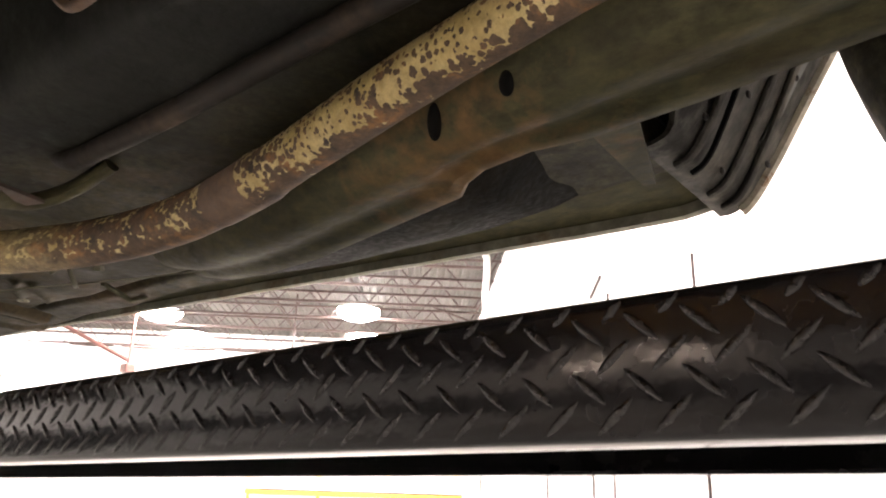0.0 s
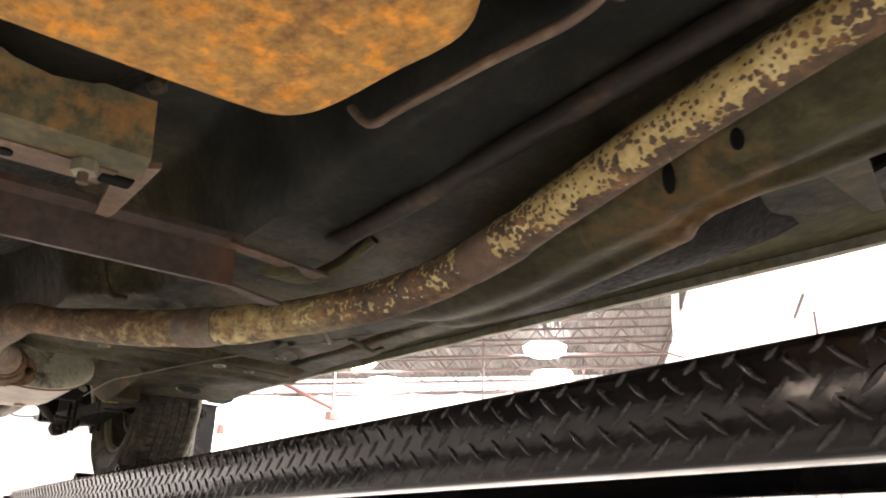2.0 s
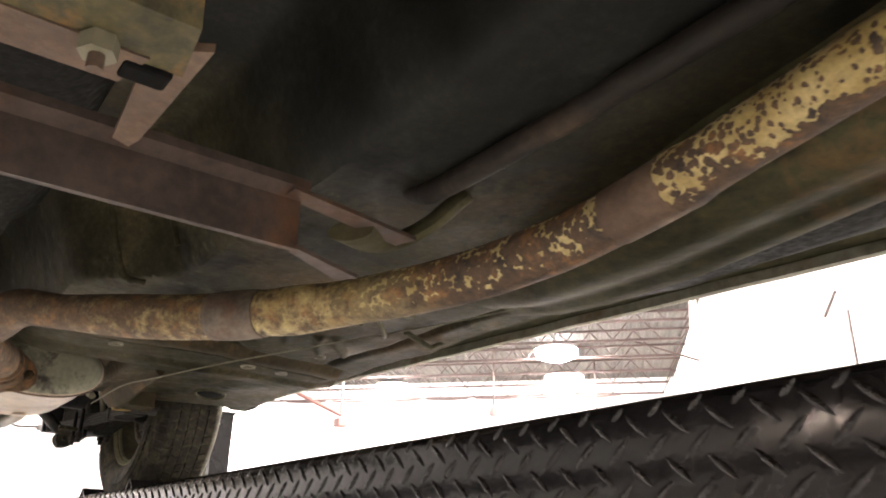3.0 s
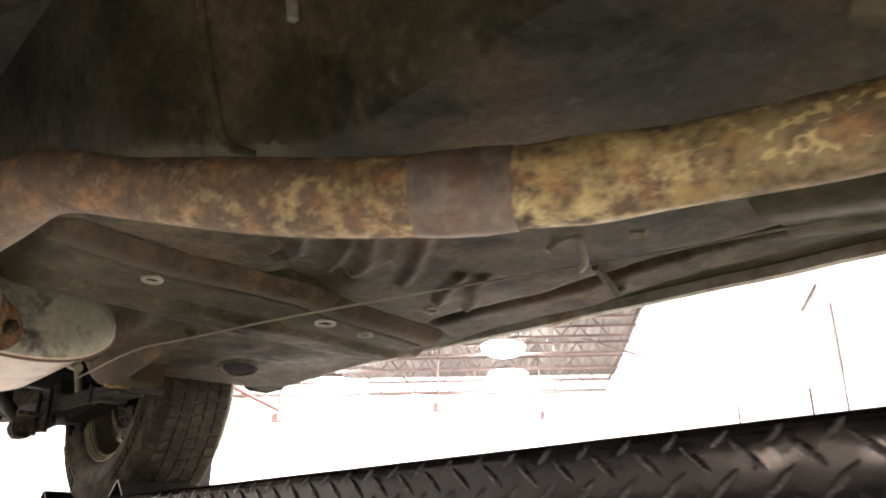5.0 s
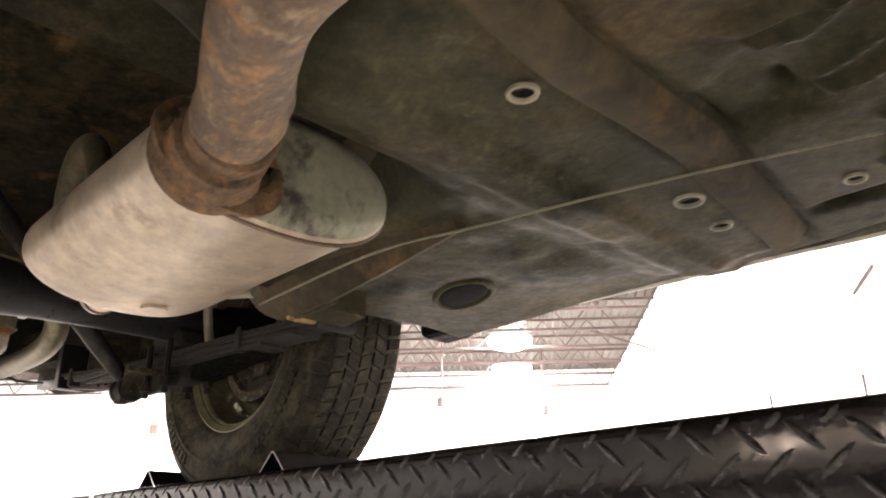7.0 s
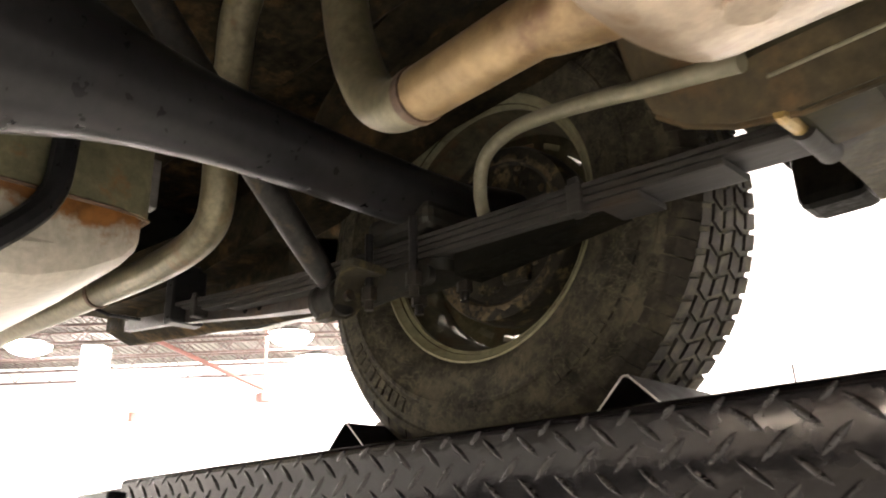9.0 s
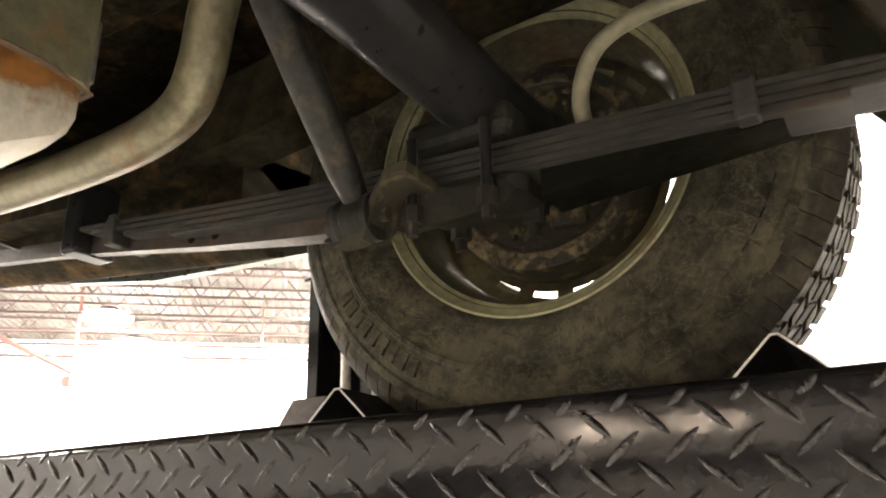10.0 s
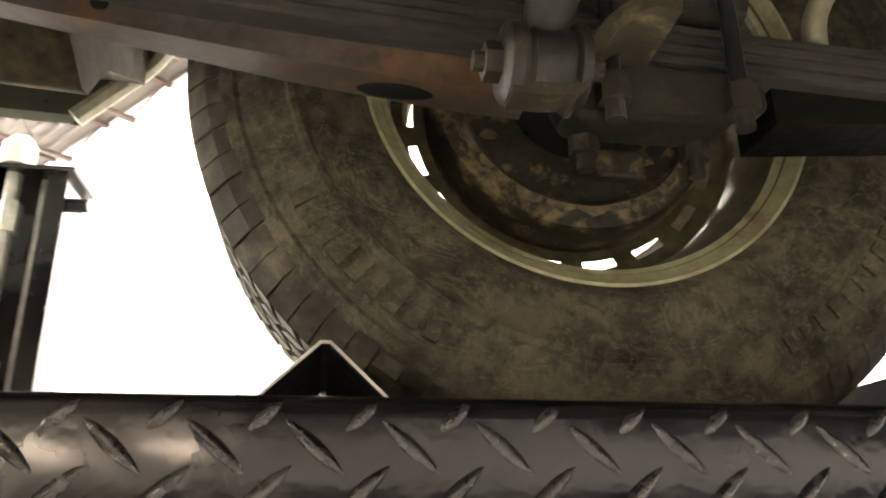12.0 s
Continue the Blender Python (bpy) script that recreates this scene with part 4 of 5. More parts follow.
# exhaust hanger and its bolt
part("hanger_rod", sweep(spline([(-1.545, 0.865, 1.93), (-1.53, 0.875, 1.945), (-1.505, 0.88, 1.94), (-1.51, 0.90, 1.915), (-1.53, 0.915, 1.912)], 6), 0.005, 10), SHEATH, car, "bent steel exhaust hanger", smooth=True)
part("hanger_clip", sweep([(-1.44, 0.905, 1.934), (-1.42, 0.91, 1.93)], 0.006, 8), SHEATH, car)
# caked panel beside the spring's front end, its lower lip curling up behind
xs = [-2.3, -2.45, -2.58, -2.68, -2.74, -2.79, -2.82, -2.84]
zs = [1.93, 1.912, 1.898, 1.895, 1.905, 1.926, 1.95, 2.0]
part("spring_panel", loft(xs, [[(0.575, z + 0.115), (0.62, z + 0.1), (0.66, z + 0.078), (0.69, z + 0.04), (0.71, z + 0.006), (0.716, z), (0.727, z + 0.004), (0.73, z + 0.012), (0.728, 2.06), (0.575, 2.06)] for z in zs]), EARTH, car, "brown caked floor panel with a rusty lip", smooth=True)
part("panel_lip", sweep([(x, 0.726, z + 0.002) for x, z in zip(xs[2:7], zs[2:7])], 0.005, 8), EARTH, car)
part("sill_end", box(-2.825, -2.73, 1.115, 1.2, 1.957, 2.14, 0.016), SHADE_TAR, car, "black end of the sill")
part("sill_strap", sweep([(-1.555, 0.985, 1.94), (-1.58, 1.07, 1.925), (-1.60, 1.12, 1.95)], 0.006, 8), RAIL, car)

# ---- exhaust ----
LINE = [(0.5, 0.54, 1.89), (0.25, 0.565, 1.885), (-0.05, 0.605, 1.885), (-0.33, 0.645, 1.877), (-0.55, 0.683, 1.866), (-0.70, 0.706, 1.856), (-0.85, 0.713, 1.848), (-1.0, 0.69, 1.842), (-1.15, 0.645, 1.842), (-1.3, 0.575, 1.843), (-1.45, 0.475, 1.849), (-1.59, 0.344, 1.863), (-1.664, 0.28, 1.876), (-1.78, 0.258, 1.874), (-1.93, 0.25, 1.875), (-2.02, 0.26, 1.882), (-2.1, 0.292, 1.887), (-2.17, 0.325, 1.889), (-2.30, 0.355, 1.89)]
line = spline(LINE, 6)
radii = []
for q in line:
    r = 0.0265 + 0.0035 * step(-0.15, -0.5, q.x) + 0.004 * step(-0.55, -0.95, q.x) + 0.003 * step(-1.25, -1.45, q.x)
    r += 0.004 * (hump(q.x, -0.66, 0.02) + hump(q.x, -1.27, 0.035)) + 0.0025 * hump(q.x, -1.37, 0.02) - 0.008 * hump(q.x, -1.615, 0.07)
    r += 0.0022 * step(-2.1, -2.16, q.x) * (1 + math.sin(q.x * 260))
    radii.append(r + 0.0006 * noise.noise((q.x * 14, 0, 0)))
exhaust = part("exhaust_pipe", sweep(line, radii, 28), PIPE, car, "front pipe with flaking yellow coating and rust speckles", smooth=True)
part("pipe_sleeve", sweep([q for q in line if -0.76 < q.x < -0.645], 0.0335, 28), BROWN, exhaust, smooth=True)
part("pipe_sleeve", sweep([q for q in line if -1.425 < q.x < -1.318], [0.0375] + [0.0392] * (len([q for q in line if -1.425 < q.x < -1.318]) - 2) + [0.0375], 28), SLEEVE, exhaust, "grey-brown rusty pipe sleeve", smooth=True)
# muffler, an oval can with rolled end seams
MC = (0.435, 1.907)


def oval(a, b, n=48, p=2.25):
    out = []
    for k in range(n):
        w = 2 * math.pi * k / n
        c, s = math.cos(w), math.sin(w)
        out.append((MC[0] + a * math.copysign(abs(c) ** (2 / p), c), MC[1] + b * math.copysign(abs(s) ** (2 / p), s)))
    return out


st = [(-2.262, 0.118, 0.050), (-2.27, 0.132, 0.062), (-2.275, 0.1375, 0.0675), (-2.285, 0.1375, 0.0675), (-2.29, 0.1345, 0.065), (-2.5, 0.136, 0.066), (-2.665, 0.1355, 0.066), (-2.678, 0.134, 0.0645), (-2.69, 0.128, 0.06), (-2.7, 0.117, 0.053), (-2.71, 0.098, 0.045), (-2.718, 0.07, 0.034)]
muffler = part("muffler", loft([q[0] for q in st], [oval(q[1], q[2]) for q in st]), ALU, car, "dull oval muffler can with scorched seams", smooth=True)
cap = [(-2.2595, 0.1, 0.043), (-2.2605, 0.118, 0.0505), (-2.2685, 0.1325, 0.0625), (-2.272, 0.1345, 0.0645)]
part("end_cap", loft([q[0] for q in cap], [oval(q[1], q[2]) for q in cap]), ENDCAP, muffler, "grey-green end cap with black scorch", smooth=True)
for sx in (-2.28,):
    ring = oval(0.1385, 0.0685)
    part("end_seam", sweep([(sx, y, z) for y, z in ring] + [(sx, *ring[0])], 0.0032, 6), BROWN, muffler, "rusty rolled seam", smooth=True)
collar = part("inlet_flange", sweep([(x, 0.342 + 0.14 * (-2.235 - x), 1.8885) for x in (-2.196, -2.199, -2.211, -2.214, -2.226, -2.229, -2.246, -2.262, -2.272)], [0.0375, 0.0425, 0.043, 0.0395, 0.04, 0.047, 0.0485, 0.055, 0.0575], 28), SCORCH, muffler, "rust-orange stepped inlet collar with black scorch", smooth=True)
part("flange_plate", loft([-2.2555, -2.263], [[(0.354 + 0.07 * math.cos(w * 0.2618), 1.887 + 0.05 * math.sin(w * 0.2618) - 0.2 * 0.07 * math.cos(w * 0.2618)) for w in range(24)]] * 2), SCORCH, muffler, "rusty oval flange plate", smooth=True)
for y, z in ((0.402, 1.876), (0.303, 1.899)):
    part("flange_bolt", sweep([(-2.234, y, z), (-2.238, y, z), (-2.25, y, z), (-2.258, y, z)], [0.007, 0.0115, 0.012, 0.012], 6), CAKED, muffler, "black scorched flange bolt")
part("drain_boss", sweep([(-2.62, 0.46, 1.845), (-2.62, 0.46, 1.836)], 0.018, 14), ALU, muffler)
part("outlet_cone", sweep([(-2.7, 0.455, 1.908), (-2.74, 0.466, 1.913), (-2.775, 0.47, 1.917), (-2.79, 0.472, 1.92), (-2.95, 0.504, 1.943)], [0.044, 0.036, 0.03, 0.0275, 0.0275], 24), GOLDEN, muffler, "scorched outlet stub", smooth=True)
part("weld_ring", sweep([(-2.95, 0.504, 1.943), (-2.962, 0.507, 1.945)], 0.0295, 24), BROWN, muffler, smooth=True)
TAIL = [(-2.955, 0.505, 1.944), (-2.995, 0.512, 1.952), (-3.03, 0.515, 1.975), (-3.055, 0.514, 2.02), (-3.075, 0.514, 2.08), (-3.09, 0.515, 2.15), (-3.115, 0.515, 2.25), (-3.18, 0.515, 2.33), (-3.28, 0.52, 2.34), (-3.36, 0.535, 2.28), (-3.405, 0.555, 2.22), (-3.45, 0.575, 2.16), (-3.485, 0.592, 2.105), (-3.51, 0.605, 2.05), (-3.545, 0.615, 2.015), (-3.61, 0.62, 1.998), (-3.72, 0.624, 1.995), (-3.87, 0.626, 2.0), (-4.0, 0.618, 2.002), (-4.3, 0.59, 1.998), (-4.75, 0.56, 1.99)]
tail = part("tailpipe", sweep(spline(TAIL, 7), 0.0275, 26), TAILM, car, "dull grey tailpipe arching over the axle", smooth=True)
part("joint_ring", sweep([(-3.965, 0.621, 2.0015), (-3.975, 0.62, 2.0015)], 0.0295, 24), BROWN, tail, smooth=True)
part("tail_hanger", sweep([(-4.1, 0.62, 2.02), (-4.1, 0.7, 2.0), (-4.13, 0.78, 2.01)], 0.004, 8), BLACK, tail)

# ---- gearbox, its skid plate and cross member ----
def rounded(x0, x1, y0, y1, r, n=5):
    out = []
    for cx, cy, a in ((x1 - r, y1 - r, 0), (x0 + r, y1 - r, 90), (x0 + r, y0 + r, 180), (x1 - r, y0 + r, 270)):
        out += [(cx + r * math.cos(radians(a + 90 * k / n)), cy + r * math.sin(radians(a + 90 * k / n))) for k in range(n + 1)]
    return out


def stack(levels, bm=None):
    bm = bm or bmesh.new()
    rings = [[bm.verts.new((x, y, z)) for x, y in ol] for z, ol in levels]
    n = len(rings[0])
    for a, b in zip(rings, rings[1:]):
        for i in range(n):
            bm.faces.new((a[i], a[(i + 1) % n], b[(i + 1) % n], b[i]))
    bm.faces.new(rings[0][::-1])
    bm.faces.new(rings[-1])
    return bm


def eased(ol, times=2):
    for _ in range(times):
        ol = [q for (a, b), (c, d) in zip(ol, ol[1:] + ol[:1]) for q in ((0.75 * a + 0.25 * c, 0.75 * b + 0.25 * d), (0.25 * a + 0.75 * c, 0.25 * b + 0.75 * d))]
    return ol


def panshape(g):
    # chamfered corners of the pan, g metres inside its rim
    return eased([(-0.59 + g, -0.2 + g), (-0.59 + g, 0.27), (-0.575 + g, 0.315 - g * 0.5), (-0.53 + g * 0.5, 0.345 - g), (-0.42, 0.36 - g), (-0.36, 0.375 - g), (-0.31 - g * 0.4, 0.36 - g), (-0.285 - g, 0.32), (-0.28 - g, 0.2), (0.0 - g, 0.15), (0.03 - g, -0.2 + g)])


oil_pan = part("oil_pan", stack([(1.855, panshape(0.03)), (1.858, panshape(0.016)), (1.868, panshape(0.006)), (1.895, panshape(0.0)), (1.93, panshape(0.0)), (2.05, panshape(0.03))]), RUST, car, "heavily rusted orange oil pan", smooth=True)
part("pan_tube", sweep(spline([(-0.6, 0.4, 1.925), (-0.584, 0.41, 1.903), (-0.556, 0.41, 1.889), (-0.52, 0.41, 1.887), (-0.441, 0.41, 1.878), (-0.365, 0.41, 1.869), (-0.313, 0.41, 1.861), (-0.283, 0.411, 1.857), (-0.261, 0.414, 1.859), (-0.24, 0.42, 1.87), (-0.2, 0.44, 1.92)], 8), 0.0052, 12), BROWN, car, "thin rusty pipe beside the oil pan", smooth=True)
# takes the same blackening, for the unlit tunnel
part("gearbox", sweep([(-0.2, 0.1, 2.02), (-0.6, 0.1, 2.02), (-0.9, 0.12, 2.03), (-1.5, 0.15, 2.05), (-1.62, 0.15, 2.05)], [0.16, 0.15, 0.12, 0.11, 0.07], 24), SHADE_TAR, car, "black oily gearbox casing", smooth=True)
part("gear_lever_boss", sweep([(-0.2, 0.47, 1.945), (-0.28, 0.48, 1.94)], 0.022, 14), BROWN, car, smooth=True)
# the mount bracket
bm = stack([(1.836, [(-0.7, -0.25), (-0.7, 0.218), (-0.765, 0.228), (-0.775, -0.25)]), (1.888, [(-0.67, -0.25), (-0.67, 0.206), (-0.775, 0.216), (-0.785, -0.25)])])
mount = part("mount_bracket", bm, OLIVE, car, "olive and rust gearbox mount bracket")
part("bracket_tab", stack([(1.838, [(-0.722, 0.236), (-0.748, 0.196), (-0.775, 0.2), (-0.9, 0.214), (-0.907, 0.23), (-0.89, 0.234)]), (1.846, [(-0.722, 0.236), (-0.748, 0.196), (-0.775, 0.2), (-0.9, 0.214), (-0.907, 0.23), (-0.89, 0.234)])]), BROWN, mount, "rusty pointed tab")
part("bracket_lip", stack([(1.834, [(-0.755, -0.25), (-0.755, 0.2), (-0.80, 0.19), (-0.805, -0.25)]), (1.840, [(-0.755, -0.25), (-0.755, 0.2), (-0.80, 0.19), (-0.805, -0.25)])]), BROWN, mount)
for x, y in ((-0.655, 0.16), (-0.648, 0.12), (-0.662, 0.2)):
    part("bracket_bolt", sweep([(x, y, 1.915), (x, y, 1.9), (x, y, 1.893)], [0.012, 0.012, 0.006], 6), SHEATH if y == 0.16 else CAST, mount, "dull zinc bolt above the bracket")
part("bracket_slot", box(-0.79, -0.765, 0.185, 0.222, 1.831, 1.842, 0.004), HOLLOW_SHADE, mount, "black shape standing in for a slot")
part("bracket_hole", sweep([(-0.78, 0.09, 1.831), (-0.78, 0.09, 1.84)], 0.008, 12), HOLLOW_SHADE, mount)
part("nut", sweep([(-0.755, 0.165, 1.838), (-0.755, 0.165, 1.822)], 0.014, 6), SHEATH, mount, "pale zinc nut")
part("stud", sweep([(-0.755, 0.165, 1.826), (-0.755, 0.165, 1.81)], 0.006, 8), BROWN, mount)
# cross member: a channel whose lower flange stops short
xm = part("cross_member", extrude(strip([(-0.948, 1.797), (-0.94, 1.797), (-0.94, 1.852), (-0.918, 1.858), (-0.918, 1.868)], 0.004), "y", -0.5, 0.42), XM, car, "grey-brown steel cross member")
part("upper_flange", stack([(1.852, [(-0.915, 0.4), (-0.94, 0.4), (-0.98, 0.57), (-0.95, 0.58)]), (1.857, [(-0.915, 0.4), (-0.94, 0.4), (-0.98, 0.57), (-0.95, 0.58)])]), XM, xm)
part("lower_flange", stack([(1.798, [(-0.94, 0.419), (-0.955, 0.419), (-1.0, 0.5), (-0.98, 0.52)]), (1.803, [(-0.94, 0.419), (-0.955, 0.419), (-1.0, 0.5), (-0.98, 0.52)])]), XM, xm)
part("end_bracket", sweep(spline([(-0.97, 0.5, 1.85), (-1.02, 0.58, 1.87), (-1.0, 0.63, 1.9), (-0.95, 0.66, 1.94)], 5), 0.03, 12, flat=0.4), RAIL, xm, smooth=True)

rnd = random.Random(7)
# ---- rear axle, spring, shock absorber, wheel ----
AX, AZ = -3.25, 2.015
AXLE = ((-0.6, 0.046), (-0.24, 0.046), (-0.18, 0.06), (-0.12, 0.1), (-0.04, 0.132), (0.06, 0.138), (0.12, 0.128), (0.18, 0.108), (0.24, 0.088), (0.3, 0.072), (0.36, 0.061), (0.42, 0.054), (0.48, 0.0495), (0.6, 0.046), (0.78, 0.046), (0.9, 0.05))
axle = part("axle_tube", sweep([(AX, y, AZ) for y, r in AXLE], [r for y, r in AXLE], 36), BLACK, car, "thick black rear axle swelling into the differential", smooth=True)
part("brake_pipe", sweep(spline([(AX - 0.02, 0.35, AZ + 0.055), (AX - 0.03, 0.55, AZ + 0.05), (AX - 0.02, 0.75, AZ + 0.055)], 6), 0.004, 8), BROWN, axle)

# leaf pack: four leaves, arched a little
def leaf_z(x):
    return float(np.interp(-x, (2.45, 2.6, 2.72, 2.83, 3.03, 3.2, 3.4, 3.52, 3.6, 3.77, 3.95, 4.1), (1.912, 1.914, 1.92, 1.927, 1.94, 1.947, 1.958, 1.966, 1.973, 1.99, 2.01, 2.025))) - 0.032


def leaf(x0, x1, dz, thick, y0=0.775, y1=0.838):
    bm = bmesh.new()
    xs = [x0 + (x1 - x0) * k / 24 for k in range(25)]
    secs = []
    for x in xs:
        z = leaf_z(x) + dz
        secs.append([(y0, z + 0.001), (y0 + 0.004, z), (y1 - 0.004, z), (y1, z + 0.001), (y1, z + thick - 0.001), (y0, z + thick - 0.001)])
    loft(xs, secs, bm)
    return bm


spring = part("leaf_spring", leaf(-2.70, -3.97, 0.024, 0.008), SPRING, car, "dark stacked leaf spring", smooth=True)
for k, (a, b) in enumerate(((-2.71, -3.93), (-2.78, -3.85), (-2.88, -3.75))):
    part("leaf", leaf(a, b, 0.0145 - 0.0095 * k, 0.0088), SPRING, spring)
part("spring_eye", sweep([(-2.695, 0.768, 1.902), (-2.695, 0.845, 1.902)], 0.013, 20), SPRING, spring, smooth=True)
part("eye_bolt", sweep([(-2.697, 0.715, 1.898), (-2.697, 0.728, 1.899), (-2.697, 0.77, 1.902)], [0.006, 0.008, 0.008], 8), BRASS, spring, "dull brass-coloured bolt end")
part("spring_hanger", loft([-2.62, -2.68, -2.74], [[(0.715, 1.9), (0.815, 1.9), (0.815, 2.02), (0.715, 2.02)], [(0.715, 1.895), (0.815, 1.895), (0.815, 2.02), (0.715, 2.02)], [(0.715, 1.93), (0.815, 1.93), (0.815, 2.02), (0.715, 2.02)]]), PAN, spring)
for x in (-2.965, -3.88):
    part("leaf_clip", box(x - 0.011, x + 0.011, 0.771, 0.842, leaf_z(x) - 0.007, leaf_z(x) + 0.035, 0.003), SPRING, spring)
    part("clip_tab", box(x - 0.008, x + 0.008, 0.772, 0.778, leaf_z(x) + 0.03, leaf_z(x) + 0.042, 0.002), SPRING, spring)
# thick helper leaf, rusty at its tip, with two holes
helper = part("helper_leaf", loft([-3.37, -3.43, -3.55, -3.7, -3.85, -4.05, -4.25], [[(0.80, z0), (y1, z0), (y1, z0 + h), (0.80, z0 + h)] for z0, h, y1 in ((1.893, 0.03, 0.835), (1.897, 0.034, 0.835), (1.911, 0.035, 0.832), (1.931, 0.035, 0.822), (1.955, 0.03, 0.818), (1.985, 0.027, 0.816), (2.01, 0.025, 0.816))]), HELPER, car, "scuffed thick helper leaf with bolt holes", smooth=False)
# black discs and an oval take the place of shaded openings
for x, z in ((-3.728, 1.948), (-3.68, 1.944)):
    part("bolt_hole", sweep([(x, 0.7985, z), (x, 0.806, z)], 0.0065, 12), HOLLOW_SHADE, helper)
bm = bmesh.new()
bmesh.ops.create_uvsphere(bm, u_segments=20, v_segments=8, radius=1)
bmesh.ops.scale(bm, verts=bm.verts, vec=(0.03, 0.01, 0.003))
bmesh.ops.rotate(bm, verts=bm.verts, cent=(0, 0, 0), matrix=Matrix.Rotation(radians(2), 3, "Y"))
bmesh.ops.translate(bm, verts=bm.verts, vec=(-3.468, 0.818, 1.9))
part("drain_slot", bm, HOLLOW_SHADE, helper, "black oval standing in for a slotted opening", smooth=True)
part("front_helper", loft([-3.18, -3.05, -2.98, -2.93], [[(0.79, z0), (0.845, z0), (0.845, z1), (0.79, z1)] for z0, z1 in ((1.878, 1.912), (1.888, 1.912), (1.894, 1.91), (1.898, 1.908))]), SHADE_TAR, car, "dark front end of the helper leaf")
part("shackle", box(-4.0, -3.96, 0.77, 0.845, 1.97, 2.1, 0.006), BLACK, spring)
# spring plate and U-bolts
plate = part("spring_plate", stack([(1.888, rounded(-3.325, -3.21, 0.785, 0.85, 0.02)), (1.892, rounded(-3.337, -3.2, 0.778, 0.86, 0.022)), (1.908, rounded(-3.342, -3.195, 0.776, 0.864, 0.022)), (1.915, rounded(-3.332, -3.205, 0.78, 0.86, 0.02))]), OILY, car, "oily black U-bolt plate under the spring", smooth=True)
face = [(-3.35, 1.862), (-3.3445, 1.882), (-3.334, 1.9), (-3.3154, 1.91), (-3.2955, 1.912), (-3.2825, 1.902), (-3.256, 1.9), (-3.209, 1.898), (-3.2025, 1.886), (-3.2045, 1.87), (-3.23, 1.866), (-3.3, 1.864)]
part("plate_face", extrude(eased(face), "y", 0.764, 0.776), OILY, plate, "oily black bracket face", smooth=True)
horn = [(q.x, q.z) for q in spline([(-3.404, 0, 1.843), (-3.374, 0, 1.843), (-3.357, 0, 1.851), (-3.348, 0, 1.869), (-3.337, 0, 1.889), (-3.324, 0, 1.899), (-3.308, 0, 1.902), (-3.294, 0, 1.9)], 4)]
bm = extrude(strip(horn, 0.011), "y", 0.714, 0.768)
for v in bm.verts:
    if v.co.y < 0.74:
        v.co.y += 0.008 * step(-3.35, -3.37, v.co.x) - 0.012 * step(-3.35, -3.31, v.co.x)
        v.co.z += 0.003 * step(-3.35, -3.31, v.co.x)
    else:
        v.co.y -= 0.024 * step(-3.345, -3.37, v.co.x)
    if v.co.x < -3.365:
        v.co.z += 0.004
part("saddle", bm, CAST, plate, "muddy cast bracket horn curling up from the shock mount", smooth=True)
for x in (-3.3165, -3.2215):
    for y, z0 in ((0.757, 1.854), (0.85, 1.862)):
        bolt = part("u_bolt", sweep([(x + (0.004 if y > 0.8 else -0.006), y, 1.97), (x + (0.004 if y > 0.8 else -0.006), y, z0)], 0.0065, 12), BLACK, plate, smooth=True)
        xb = x + (0.004 if y > 0.8 else -0.006)
        part("nut", sweep([(xb, y, z0 + 0.032), (xb, y, z0 + 0.012)], 0.0125, 6), BOLT, bolt)
        part("stud_end", sweep([(xb, y, z0 + 0.012), (xb, y, z0 - 0.002)], 0.0072, 10), BOLT, bolt)
part("perch", box(-3.335, -3.2, 0.76, 0.87, 1.955, 1.995, 0.012), OILY, plate)
# shock absorber
SX, SY, SZ = -3.379, 0.735, 1.876
shock = part("shock_absorber", sweep([(SX, SY, SZ + 0.016), (SX + 0.003, SY - 0.033, SZ + 0.047), (SX + 0.008, SY - 0.08, SZ + 0.091), (SX + 0.018, SY - 0.17, SZ + 0.176), (SX + 0.042, SY - 0.37, SZ + 0.366)], [0.014, 0.019, 0.021, 0.023, 0.023], 24), SHOCK, car, "dark worn shock absorber", smooth=True)
part("bush_eye", sweep([(SX + d, SY, SZ) for d in (0.028, 0.026, 0.019, 0.017, 0.015, -0.008, -0.01, -0.013, -0.016, -0.018, -0.026, -0.029)], [0.02, 0.0275, 0.0285, 0.0235, 0.0245, 0.0245, 0.0255, 0.0225, 0.0255, 0.0275, 0.0275, 0.023], 28), SHOCK, shock, "ridged grey lower bush", smooth=True)
part("bolt", sweep([(SX + 0.04, SY, SZ), (SX - 0.028, SY, SZ)], 0.008, 12), BOLT, shock)
part("nut", sweep([(SX - 0.026, SY, SZ), (SX - 0.04, SY, SZ)], 0.0135, 6), BOLT, shock)
part("nut_tip", sweep([(SX - 0.04, SY, SZ), (SX - 0.047, SY, SZ)], 0.007, 10), BOLT, shock)

# ---- rear wheel ----
WC = (-3.2635, 0.032, 2.0185)


def grown(profile, k):
    return [(r * k, y) for r, y in profile]


RIM_K, TYRE_K = 1.03, 1.0035
